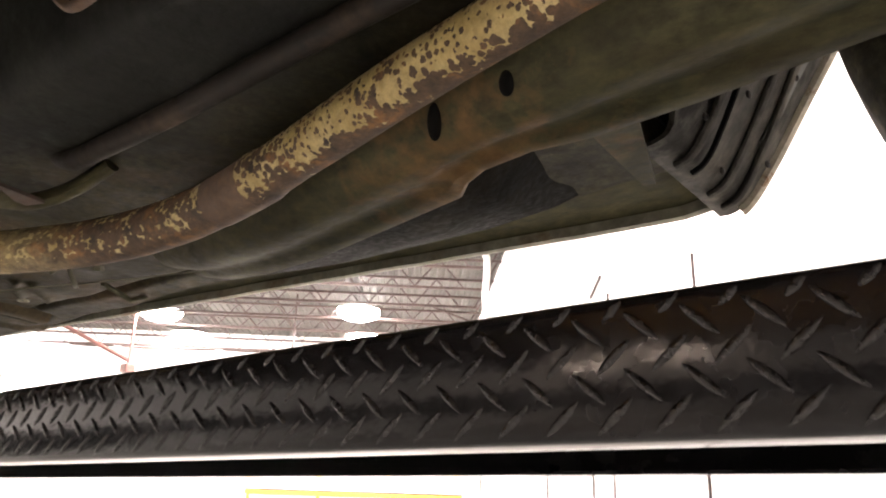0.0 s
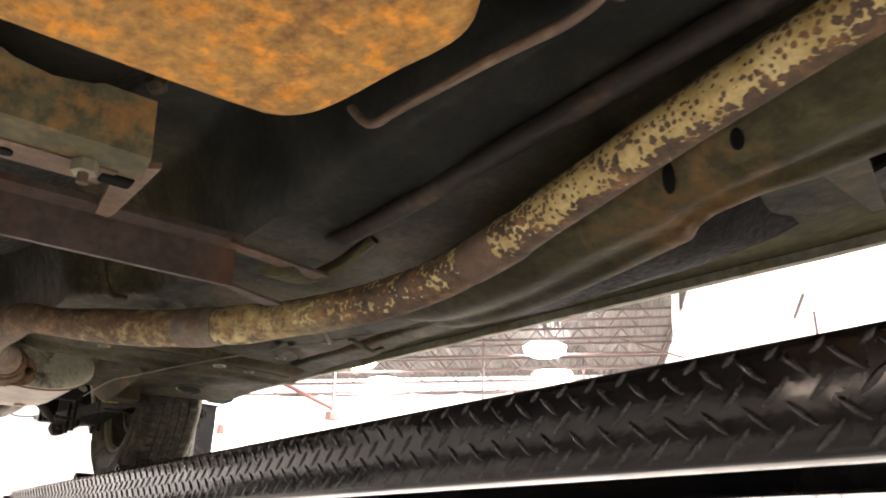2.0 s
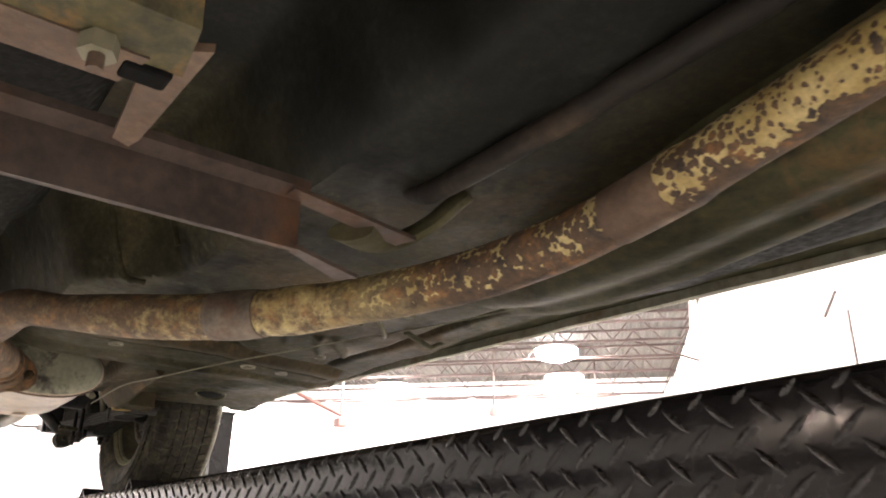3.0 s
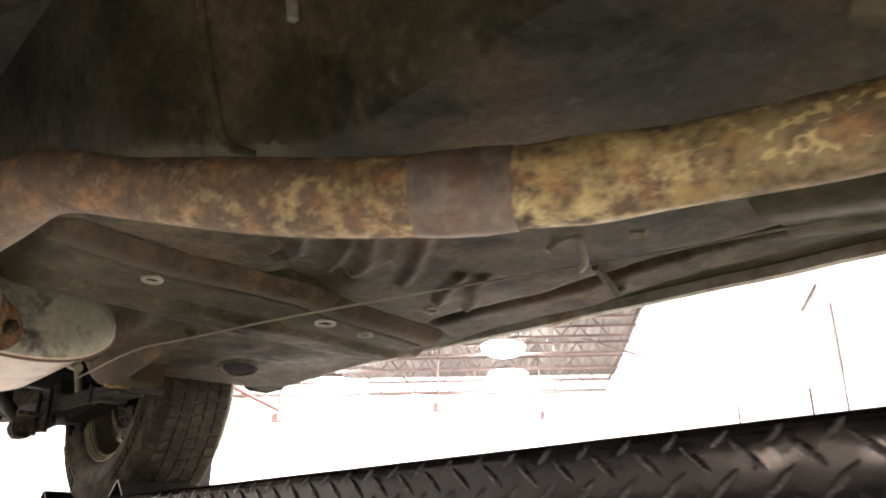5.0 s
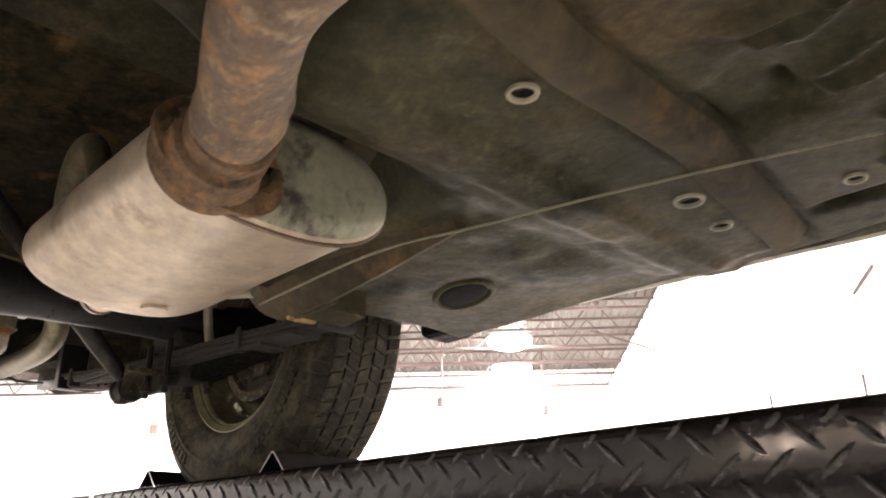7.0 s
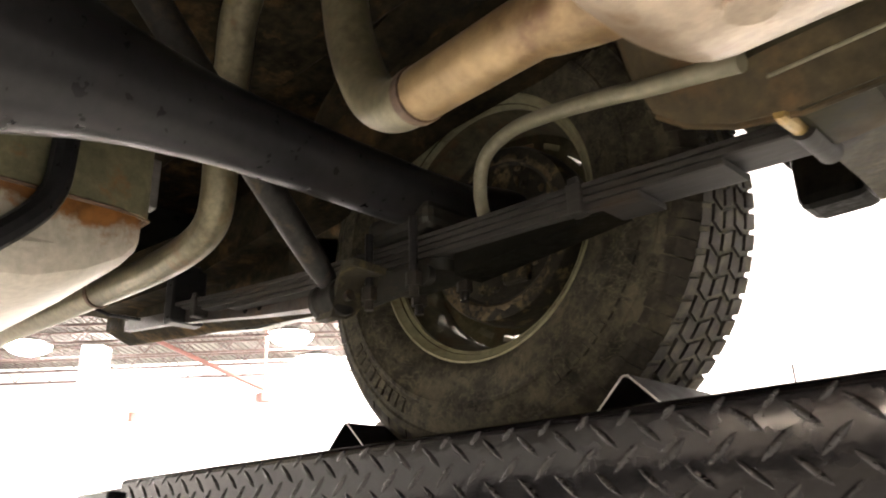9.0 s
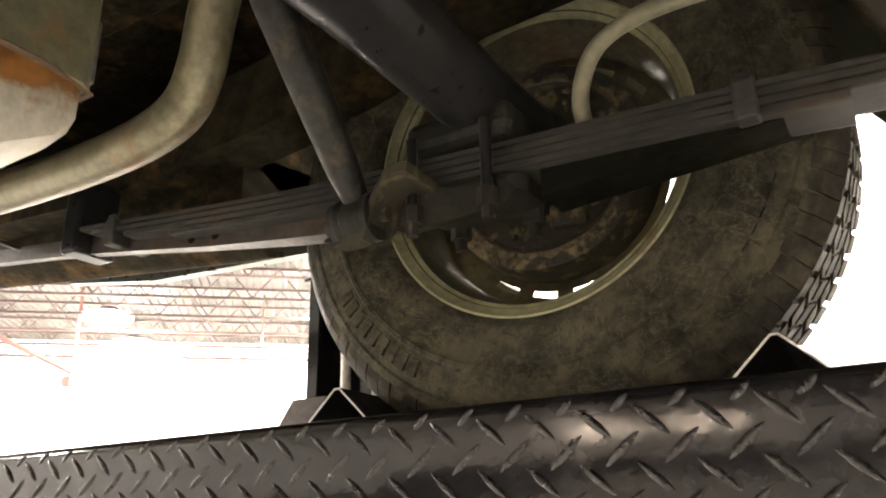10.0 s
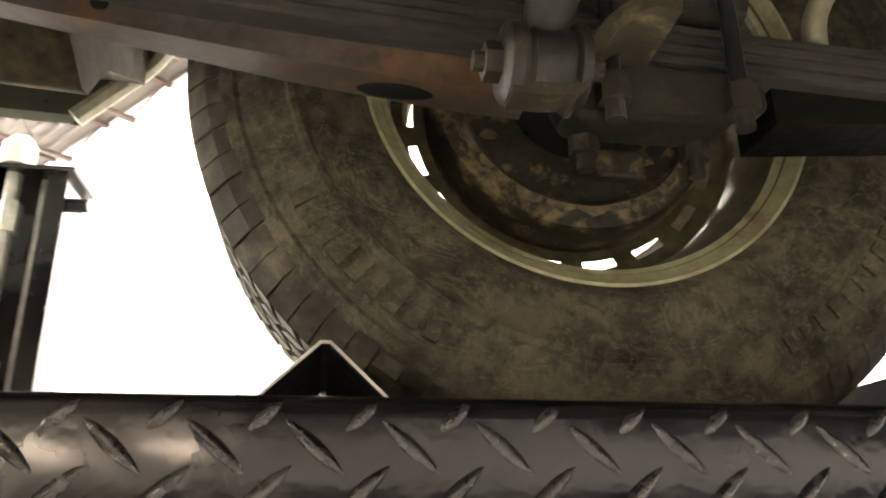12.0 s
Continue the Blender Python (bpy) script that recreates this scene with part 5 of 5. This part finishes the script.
wheel = part("wheel", lathe(grown([(0.2, 0.92), (0.211, 0.914), (0.2175, 0.904), (0.222, 0.905), (0.223, 0.911), (0.217, 0.916), (0.206, 0.925), (0.2045, 0.94), (0.1985, 0.957), (0.193, 1.0), (0.198, 1.06), (0.205, 1.09), (0.218, 1.1), (0.216, 1.107), (0.2, 1.1), (0.193, 1.06), (0.19, 1.0), (0.195, 0.957), (0.2015, 0.936)], RIM_K), WC, 96), RIM, car, "pale dusty steel wheel rim", smooth=True)
part("rim_barrel", lathe(grown([(0.2065, 0.9145), (0.1985, 0.9345), (0.192, 0.955), (0.187, 0.985), (0.186, 1.02), (0.178, 1.035), (0.1635, 1.046), (0.1605, 1.08), (0.19, 1.1), (0.191, 1.097), (0.166, 1.082), (0.168, 1.05), (0.18, 1.039), (0.1875, 1.02), (0.1885, 0.985), (0.1935, 0.956), (0.2, 0.937)], RIM_K), WC, 96), BARREL, wheel, "dirty olive rim barrel", smooth=True)
# wheel disc with a ring of vents
bm = bmesh.new()
SEG = 90
def ring_pt(r, k, y):
    w = 2 * math.pi * (k - 1.4) / SEG
    return bm.verts.new((WC[0] + RIM_K * r * math.cos(w), WC[1] + y, WC[2] + RIM_K * r * math.sin(w)))
prof = [(0.05, 1.02), (0.09, 1.02), (0.125, 1.026), (0.15, 1.022), (0.161, 1.016), (0.1715, 1.013), (0.1862, 1.012)]
grid = [[ring_pt(r, k, y) for k in range(SEG)] for r, y in prof]
for i in range(len(prof) - 1):
    for k in range(SEG):
        if i == 4 and k % 5 in (0, 1, 2):
            continue
        bm.faces.new((grid[i][k], grid[i][(k + 1) % SEG], grid[i + 1][(k + 1) % SEG], grid[i + 1][k]))
bmesh.ops.solidify(bm, geom=bm.faces[:], thickness=0.004)
part("wheel_disc", bm, BARREL, wheel, "brown wheel disc with a ring of vents", smooth=True)
drum = part("brake_drum", lathe([(0.0, 0.965), (0.12, 0.962), (0.128, 0.955), (0.15, 0.957), (0.153, 0.962), (0.155, 1.0), (0.153, 1.018), (0.0, 1.02)], WC, 72, closed=False), DRUM, wheel, "oily dark brake backing plate and drum", smooth=True)
bm = bmesh.new()
prev = None
for k in range(241):
    w = 2 * math.pi * (k % 240) / 240
    c, q = math.cos(w), math.sin(w)
    rough = noise.noise((c * 6, q * 6, 1.0)) + 0.5 * noise.noise((c * 14, q * 14, 5.0))
    rr = 0.131 + 0.004 * rough
    half, lift = max(0.002, 0.006 + 0.0035 * rough), max(0.0006, 0.003 + 0.003 * rough)
    ring = [bm.verts.new((WC[0] + r * c, WC[1] + 0.957 - h, WC[2] + r * q)) for r, h in ((rr - half, 0.0), (rr - half * 0.5, lift), (rr + half * 0.4, lift * 0.8), (rr + half, 0.0))]
    if prev:
        for i in range(3):
            bm.faces.new((prev[i], prev[i + 1], ring[i + 1], ring[i]))
    prev = ring
part("grime_ring", bm, MUD, drum, "tan crust of dried grime", smooth=True)
for k in range(26):
    w, r = 2 * math.pi * rnd.random(), 0.085 + 0.05 * rnd.random()
    bm = bmesh.new()
    bmesh.ops.create_icosphere(bm, subdivisions=2, radius=1)
    sx, sz = 0.003 + 0.006 * rnd.random(), 0.003 + 0.004 * rnd.random()
    for v in bm.verts:
        v.co *= 1 + 0.5 * noise.noise(v.co * 1.7 + Vector((k, 0, 0)))
        v.co = Vector((v.co.x * sx + WC[0] + r * math.cos(w), v.co.y * 0.003 + WC[1] + 0.961, v.co.z * sz + WC[2] + r * math.sin(w)))
    part("grime_lump", bm, MUD if k % 3 else DRUM, drum, smooth=True)
bm = box(-0.03, 0.02, 0.945, 0.962, -0.02, 0.012, 0.004)
bmesh.ops.translate(bm, verts=bm.verts, vec=(-3.22, WC[1], 1.939))
part("adjuster_cover", bm, DRUM, drum)
part("hub", sweep([(WC[0], 0.9, WC[2]), (WC[0], WC[1] + 0.962, WC[2])], [0.06, 0.075], 28), BLACK, drum, smooth=True)

FLOOR_Z = 1.6612
side_in = [(0.2165, 0.916), (0.226, 0.905), (0.236, 0.897), (0.24, 0.8945), (0.262, 0.888), (0.288, 0.8825), (0.291, 0.880), (0.296, 0.880), (0.299, 0.883), (0.32, 0.8855), (0.338, 0.892), (0.342, 0.8905), (0.350, 0.894), (0.366, 0.905), (0.372, 0.916)]
tread = [(0.3785, 0.93), (0.3795, 0.96), (0.3798, 1.0), (0.3795, 1.04), (0.3785, 1.075)]
side_out = [(0.37, 1.095), (0.34, 1.115), (0.29, 1.122), (0.24, 1.11), (0.2165, 1.09)]
inner = [(0.23, 1.05), (0.3, 1.03), (0.34, 1.0), (0.3, 0.97), (0.23, 0.95)]
tyre = part("tyre", lathe(grown(side_in + tread + side_out + inner, TYRE_K), WC, 160, floor=FLOOR_Z), TYRE, wheel, "dusty black tyre with chunky all-terrain tread", smooth=True)


def tyre_block(bm, w0, w1, y0, y1, skew, r0=0.372, r1=0.3838):
    v = []
    for r in (r0, r1):
        g = 0.0 if r == r0 else 0.0022
        for w, y in ((w0, y0), (w1, y0), (w1, y1), (w0, y1)):
            yy = y + (g if y == y0 else -g)
            ww = w + (g / 0.38 if w == w0 else -g / 0.38) + skew * (y - 1.0)
            z = WC[2] + TYRE_K * r * math.sin(ww)
            v.append(bm.verts.new((WC[0] + TYRE_K * r * math.cos(ww), WC[1] + yy, max(z, FLOOR_Z))))
    for q in ((4, 5, 6, 7), (0, 1, 5, 4), (1, 2, 6, 5), (2, 3, 7, 6), (3, 0, 4, 7)):
        bm.faces.new([v[i] for i in q])


# tread blocks in five rows
N = 76
bm = bmesh.new()
for k in range(N):
    a = 2 * math.pi * k / N
    d = 2 * math.pi / N
    for row, (y0, y1, off, skew, fill) in enumerate(((0.921, 0.951, 0.0, 0.5, 0.86), (0.955, 0.984, 0.5, -0.9, 0.87), (0.988, 1.015, 0.05, 0.9, 0.87), (1.019, 1.048, 0.55, -0.9, 0.87), (1.052, 1.084, 0.1, 0.5, 0.86))):
        if math.sin(a) > 0.97:
            continue
        tyre_block(bm, a + off * d, a + (off + fill) * d, y0, y1, skew)
part("tread_block", bm, DUSTY, tyre, kind="stuff")
# shoulder lugs wrapping onto the side wall
N = 92
bm = bmesh.new()
for k in range(N):
    a = 2 * math.pi * (k + 0.05) / N
    b = a + 2 * math.pi / N * (0.9 if k % 2 else 0.94)
    r_in = 0.352 if k % 2 else 0.345
    v = []
    for w in (a, b):
        for r, y in ((r_in, 0.893), (0.366, 0.9015), (0.376, 0.912), (0.3835, 0.921), (0.378, 0.930), (0.36, 0.915)):
            v.append(bm.verts.new((WC[0] + TYRE_K * r * math.cos(w), WC[1] + y, max(WC[2] + TYRE_K * r * math.sin(w), FLOOR_Z))))
    for i in range(5):
        bm.faces.new((v[i], v[i + 1], v[7 + i], v[6 + i]))
    bm.faces.new(v[:6])
    bm.faces.new(v[6:][::-1])
part("shoulder_lug", bm, DUSTY, tyre, kind="stuff")
# moulded lettering, too worn to read: plain raised bars on the side wall
bm = bmesh.new()
for c0, n, r0, r1 in ((-2.62, 9, 0.305, 0.328), (-1.1, 12, 0.306, 0.322), (0.6, 8, 0.305, 0.328)):
    for k in range(n):
        w = c0 + k * 0.062
        v = [bm.verts.new((WC[0] + TYRE_K * r * math.cos(q), WC[1] + y, WC[2] + TYRE_K * r * math.sin(q))) for y in (0.888, 0.8815) for r, q in ((r0, w), (r0, w + 0.04), (r1, w + 0.04), (r1, w))]
        for f in ((4, 5, 6, 7), (0, 1, 5, 4), (1, 2, 6, 5), (2, 3, 7, 6), (3, 0, 4, 7)):
            bm.faces.new([v[i] for i in f])
part("side_wall_bar", bm, TYRE, tyre, kind="stuff")

# ---- front wheel, only its rear edge in sight ----
FC = (0.315, 0.0, 2.0)
fw = part("front_wheel", lathe([(0.05, 0.98), (0.1, 0.96), (0.19, 0.95), (0.218, 0.91), (0.222, 0.915), (0.2, 1.08), (0.05, 1.05)], FC, 48), RIM, car, smooth=True)
part("front_tyre", lathe([(r, y + 0.01) for r, y in side_in + tread + side_out + inner], FC, 120, floor=FLOOR_Z), RUBBER, fw, "dark front tyre", smooth=True)

# ---- fuel tank with its strap ----
def tank_sec(g, z0, z1):
    return [(-0.3, z0 + 0.03), (-0.28, z0), (0.3 - g, z0), (0.40 - g, z0 + 0.012), (0.47 - g, z0 + 0.037), (0.525 - g, z0 + 0.07), (0.548 - g, z0 + 0.1), (0.553 - g, z1), (-0.3, z1)]


tank = part("fuel_tank", loft([-3.63, -3.64, -3.66, -3.9, -4.3, -4.42], [tank_sec(0.02, 1.92, 2.2), tank_sec(0.004, 1.895, 2.21), tank_sec(0, 1.885, 2.22), tank_sec(0, 1.88, 2.22), tank_sec(0, 1.885, 2.22), tank_sec(0.03, 1.92, 2.2)]), TANK, car, "pale fuel tank with rust along its seam", smooth=True)
part("tank_top", loft([-3.625, -3.636, -3.656, -3.9, -4.3, -4.42], [[(-0.3, 2.035), (0.557 - g, 2.035), (0.557 - g, 2.205), (-0.3, 2.205)] for g in (0.02, 0.004, 0, 0, 0, 0.03)]), STAIN, tank, "olive-stained rusty upper half of the tank", smooth=True)
part("tank_seam", sweep([(-3.625, -0.3, 2.035), (-3.625, 0.3, 2.035), (-3.625, 0.5, 2.035), (-3.64, 0.556, 2.035), (-3.9, 0.562, 2.035), (-4.3, 0.56, 2.035)], 0.005, 8, flat=0.6), BROWN, tank, "rusty welded tank seam", smooth=True)
part("tank_rib", sweep(spline([(-3.63, -0.2, 1.925), (-3.63, 0.2, 1.93), (-3.64, 0.4, 1.955), (-3.655, 0.5, 1.985)], 5), 0.012, 8), TANK, tank, smooth=True)
part("tank_strap", sweep(spline([(-3.6, 0.40, 2.25), (-3.606, 0.402, 2.1), (-3.612, 0.394, 2.02), (-3.618, 0.345, 1.955), (-3.64, 0.27, 1.895), (-3.75, 0.2, 1.872), (-4.1, 0.15, 1.87)], 6), 0.02, 10, flat=1.0), BLACK, tank, "black tank strap")
part("tank_bracket", box(-3.715, -3.685, 0.56, 0.59, 2.08, 2.172, 0.004), ZINC, tank, "bright steel bracket")

# ---- more of the lift: chocks, column, cross beam ----
def chock(x, y0=0.87, y1=1.09, group="wheel chocks"):
    ob = thing("wheel_chock", "black folded sheet-metal wheel chock on the runway", "wheel chock", group, at=(x, 0, 0))
    h, w = 0.062, 0.066
    line = [(x - w, RZ1 + 0.003), (x - 0.004, RZ1 + h), (x + 0.004, RZ1 + h), (x + w, RZ1 + 0.003)]
    part("folded_plate", extrude(strip(line, -0.003), "y", y0, y1), CHOCK, ob)
    part("end_plate", extrude([(x - w + 0.004, RZ1 + 0.003), (x - 0.003, RZ1 + h - 0.005), (x + 0.003, RZ1 + h - 0.005), (x + w - 0.004, RZ1 + 0.003)], "y", y1 - 0.006, y1 - 0.003), BEAMP, ob, "brown end plate")
    # thin bright strip paints the light along the sheet's cut end
    part("lit_edge", extrude(strip(line, -0.0022), "y", y0 - 0.0009, y0), ZINC, ob, "bright strip standing in for the lit cut edge")
    return ob


chock(-3.512)
chock(-2.988, 0.885, 1.1)
column = thing("lift_column", "black steel corner column of the car lift", "lift column")
CX0, CX1, CY0, CY1, CH = -4.115, -3.925, 1.51, 1.605, 2.135
part("channel", extrude(strip([(CX0 + 0.03, CY0), (CX0, CY0), (CX0, CY1), (CX1, CY1), (CX1, CY0), (CX1 - 0.03, CY0)], -0.006), "z", 0.0, CH), LIFT, column)
part("cap", box(CX0 - 0.012, CX1 + 0.012, CY0 - 0.012, CY1 + 0.012, CH, CH + 0.008, 0.003), LIFT, column)
part("lock_rod", sweep([(-4.01, 1.525, 0.1), (-4.01, 1.525, CH + 0.02)], 0.012, 16), ZINC, column, "bright threaded lock rod", smooth=True)
part("rod_nut", sweep([(-4.01, 1.525, CH - 0.1), (-4.01, 1.525, CH - 0.05)], 0.02, 6), ZINC, column)
part("top_nut", sweep([(-4.01, 1.525, CH + 0.012), (-4.01, 1.525, CH + 0.05), (-4.01, 1.525, CH + 0.065)], [0.026, 0.026, 0.014], 16), PLASTIC, column, "white nut on top of the lock rod", smooth=True)
part("cable", sweep([(-3.97, 1.545, 0.1), (-3.97, 1.545, CH)], 0.006, 8), ZINC, column)
part("side_bolt", sweep([(CX1, 1.535, CH - 0.045), (CX1 + 0.03, 1.535, CH - 0.045)], 0.012, 8), BLACK, column)
part("foot_plate", box(CX0 - 0.08, CX1 + 0.08, CY0 - 0.08, CY1 + 0.08, 0.0, 0.02, 0.004), LIFT, column)
beam = thing("lift_cross_beam", "black cross beam carrying the lift runway", "cross beam")
part("tube", box(-4.11, -3.95, -1.2, 1.5, 1.39, 1.535, 0.008), LIFT, beam)
part("end_carriage", box(-4.11, -3.935, 1.42, 1.503, 1.36, 1.7, 0.008), LIFT, beam)
part("slope_plate", extrude([(-4.3, 1.6), (-4.08, 1.6), (-4.03, 1.84), (-4.125, 1.84)], "y", 1.475, 1.49), BEAMP, beam)
part("guide_wedge", extrude([(-4.07, 1.6), (-3.96, 1.6), (-3.975, 1.83), (-4.02, 1.85)], "y", 1.504, 1.509), ZINC, beam)
# ramp flap at the runway's end
flap = thing("runway_flap", "black end flap of the lift runway", "ramp flap")
part("flap_plate", box(-4.9, RX0 - 0.012, RY0 + 0.02, RY1 - 0.02, RZ1 - 0.03, RZ1 - 0.012, 0.004), LIFT, flap)
part("flap_edge", box(-4.9, RX0 - 0.012, RY0 - 0.02, RY0 + 0.016, RZ1 - 0.06, RZ1 - 0.02, 0.004), LIFT, flap)

# ---- fittings of the hall ----
for n, top, w in ((5.8, 3.5, 0.012), (8.4, 3.9, 0.022), (9.35, 3.25, 0.012), (12.35, 3.6, 0.016)):
    tagged(part("wall_joint", hall(box(U1 - 0.02, U1 - 0.002, n - w, n + w, 0.0, top)), STEEL), "thin dark pipe run on the white wall", "trim", kind="structure")
hook = thing("wall_hook", "short slanting steel bar on the side wall", "bracket")
part("bar", sweep([uv(U1 - 0.03, 9.13, 4.05), uv(U1 - 0.03, 8.63, 4.17)], 0.018, 6), STEEL, hook)
brace = thing("roof_brace", "red-brown diagonal steel brace under the roof", "brace")
bx, by, bz = -20.5, 11.75, 5.38
d = Vector(uv(1, 0))
part("strut", sweep([Vector((bx, by, bz)), Vector((bx, by, bz)) - d * 4.2 + Vector((0, 0, 2.0))], 0.06, 8), PRIMER, brace)
part("post", sweep([Vector((bx, by, bz - 0.2)), Vector((bx, by, ROOF))], 0.04, 8), PRIMER, brace)
part("foot", box(bx - 0.16, bx + 0.16, by - 0.16, by + 0.16, bz - 0.35, bz - 0.1, 0.03), PRIMER, brace)
alarm = thing("alarm_box", "small red alarm box hanging near the far wall", "alarm")
ax_, ay_, az_ = -23.35, 9.5, 4.8
part("case", box(ax_ - 0.1, ax_ + 0.1, ay_ - 0.1, ay_ + 0.1, az_ - 0.14, az_ + 0.14, 0.03), REDP, alarm)
part("drop_rod", sweep([(ax_, ay_, az_ + 0.2), (ax_, ay_, ROOF)], 0.006, 6), STEEL, alarm)
tray = thing("conduit_run", "thin dark conduit run along the far wall", "conduit")
for k in range(7):
    u0 = -9.6 + 1.45 * k
    part("length", sweep([uv(u0, 22.6, 5.86), uv(u0 + 0.7, 22.6, 5.83), uv(u0 + 1.25, 22.6, 5.86)], 0.035, 6), STEEL, tray)
for u, n, z in ((-3.25, 22.6, 5.5), (-0.35, 25.3, 5.7)):
    ob = thing("hanging_camera", "small dark fitting hanging from the conduit", "ceiling fitting", "hanging fittings")
    x, y, _ = uv(u, n)
    part("case", box(x - 0.1, x + 0.1, y - 0.1, y + 0.1, z - 0.18, z + 0.08, 0.03), STEEL, ob)
    part("stem", sweep([(x, y, z + 0.05), (x, y, ROOF)], 0.03, 8), STEEL, ob)
duct = thing("white_pipe", "white pipe elbow running down the side wall", "pipe")
part("run", sweep(spline([uv(0.2, 14.6, 6.55), uv(1.2, 14.6, 6.55), uv(1.55, 14.6, 6.4), uv(1.6, 14.6, 6.1), uv(1.62, 14.6, 5.2), uv(2.3, 14.6, 5.0)], 5), 0.065, 12), PLASTIC, duct, smooth=True)
rod = thing("wall_brace", "thin diagonal steel brace between roof and side wall", "brace")
part("bar", sweep([uv(0.75, 20.6, 6.85), uv(2.33, 20.6, 6.3)], 0.025, 6), STEEL, rod)
tagged(part("wall_panel", hall(box(U1 - 0.01, U1 - 0.002, 8.23, 9.1, 0.0, 3.2)), PLASTIC), "pale cover panel on the white wall", "wall panel", kind="structure")
post = thing("corner_post", "pale square post beside the guard rail", "post")
part("shaft", hall(box(2.1, 2.3, 22.9, 23.4, 0.0, 2.75, 0.02)), PLASTIC, post)
part("latch", hall(box(2.06, 2.1, 22.95, 23.1, 2.1, 2.5, 0.01)), GREYP, post)
rail = thing("guard_rail", "long yellow guard rail before the far wall", "rail")
part("beam", hall(box(-5.3, 2.2, 28.3, 28.42, 2.02, 2.16, 0.02)), YELLOW, rail)
part("top_strip", hall(box(-5.3, 2.2, 28.29, 28.43, 2.162, 2.21, 0.01)), STEEL, rail, "dark top strip")
for u in (-5.2, -2.8, -0.4, 2.0):
    part("post", hall(box(u - 0.05, u + 0.05, 28.42, 28.49, 0.0, 2.1)), YELLOW, rail)
pillar = thing("hall_pillar", "white painted square pillar standing in the far bay", "pillar")
part("shaft", hall(box(-12.95, -12.35, 22.25, 22.85, 0.0, ROOF - 0.8, 0.02)), WHITE, pillar)
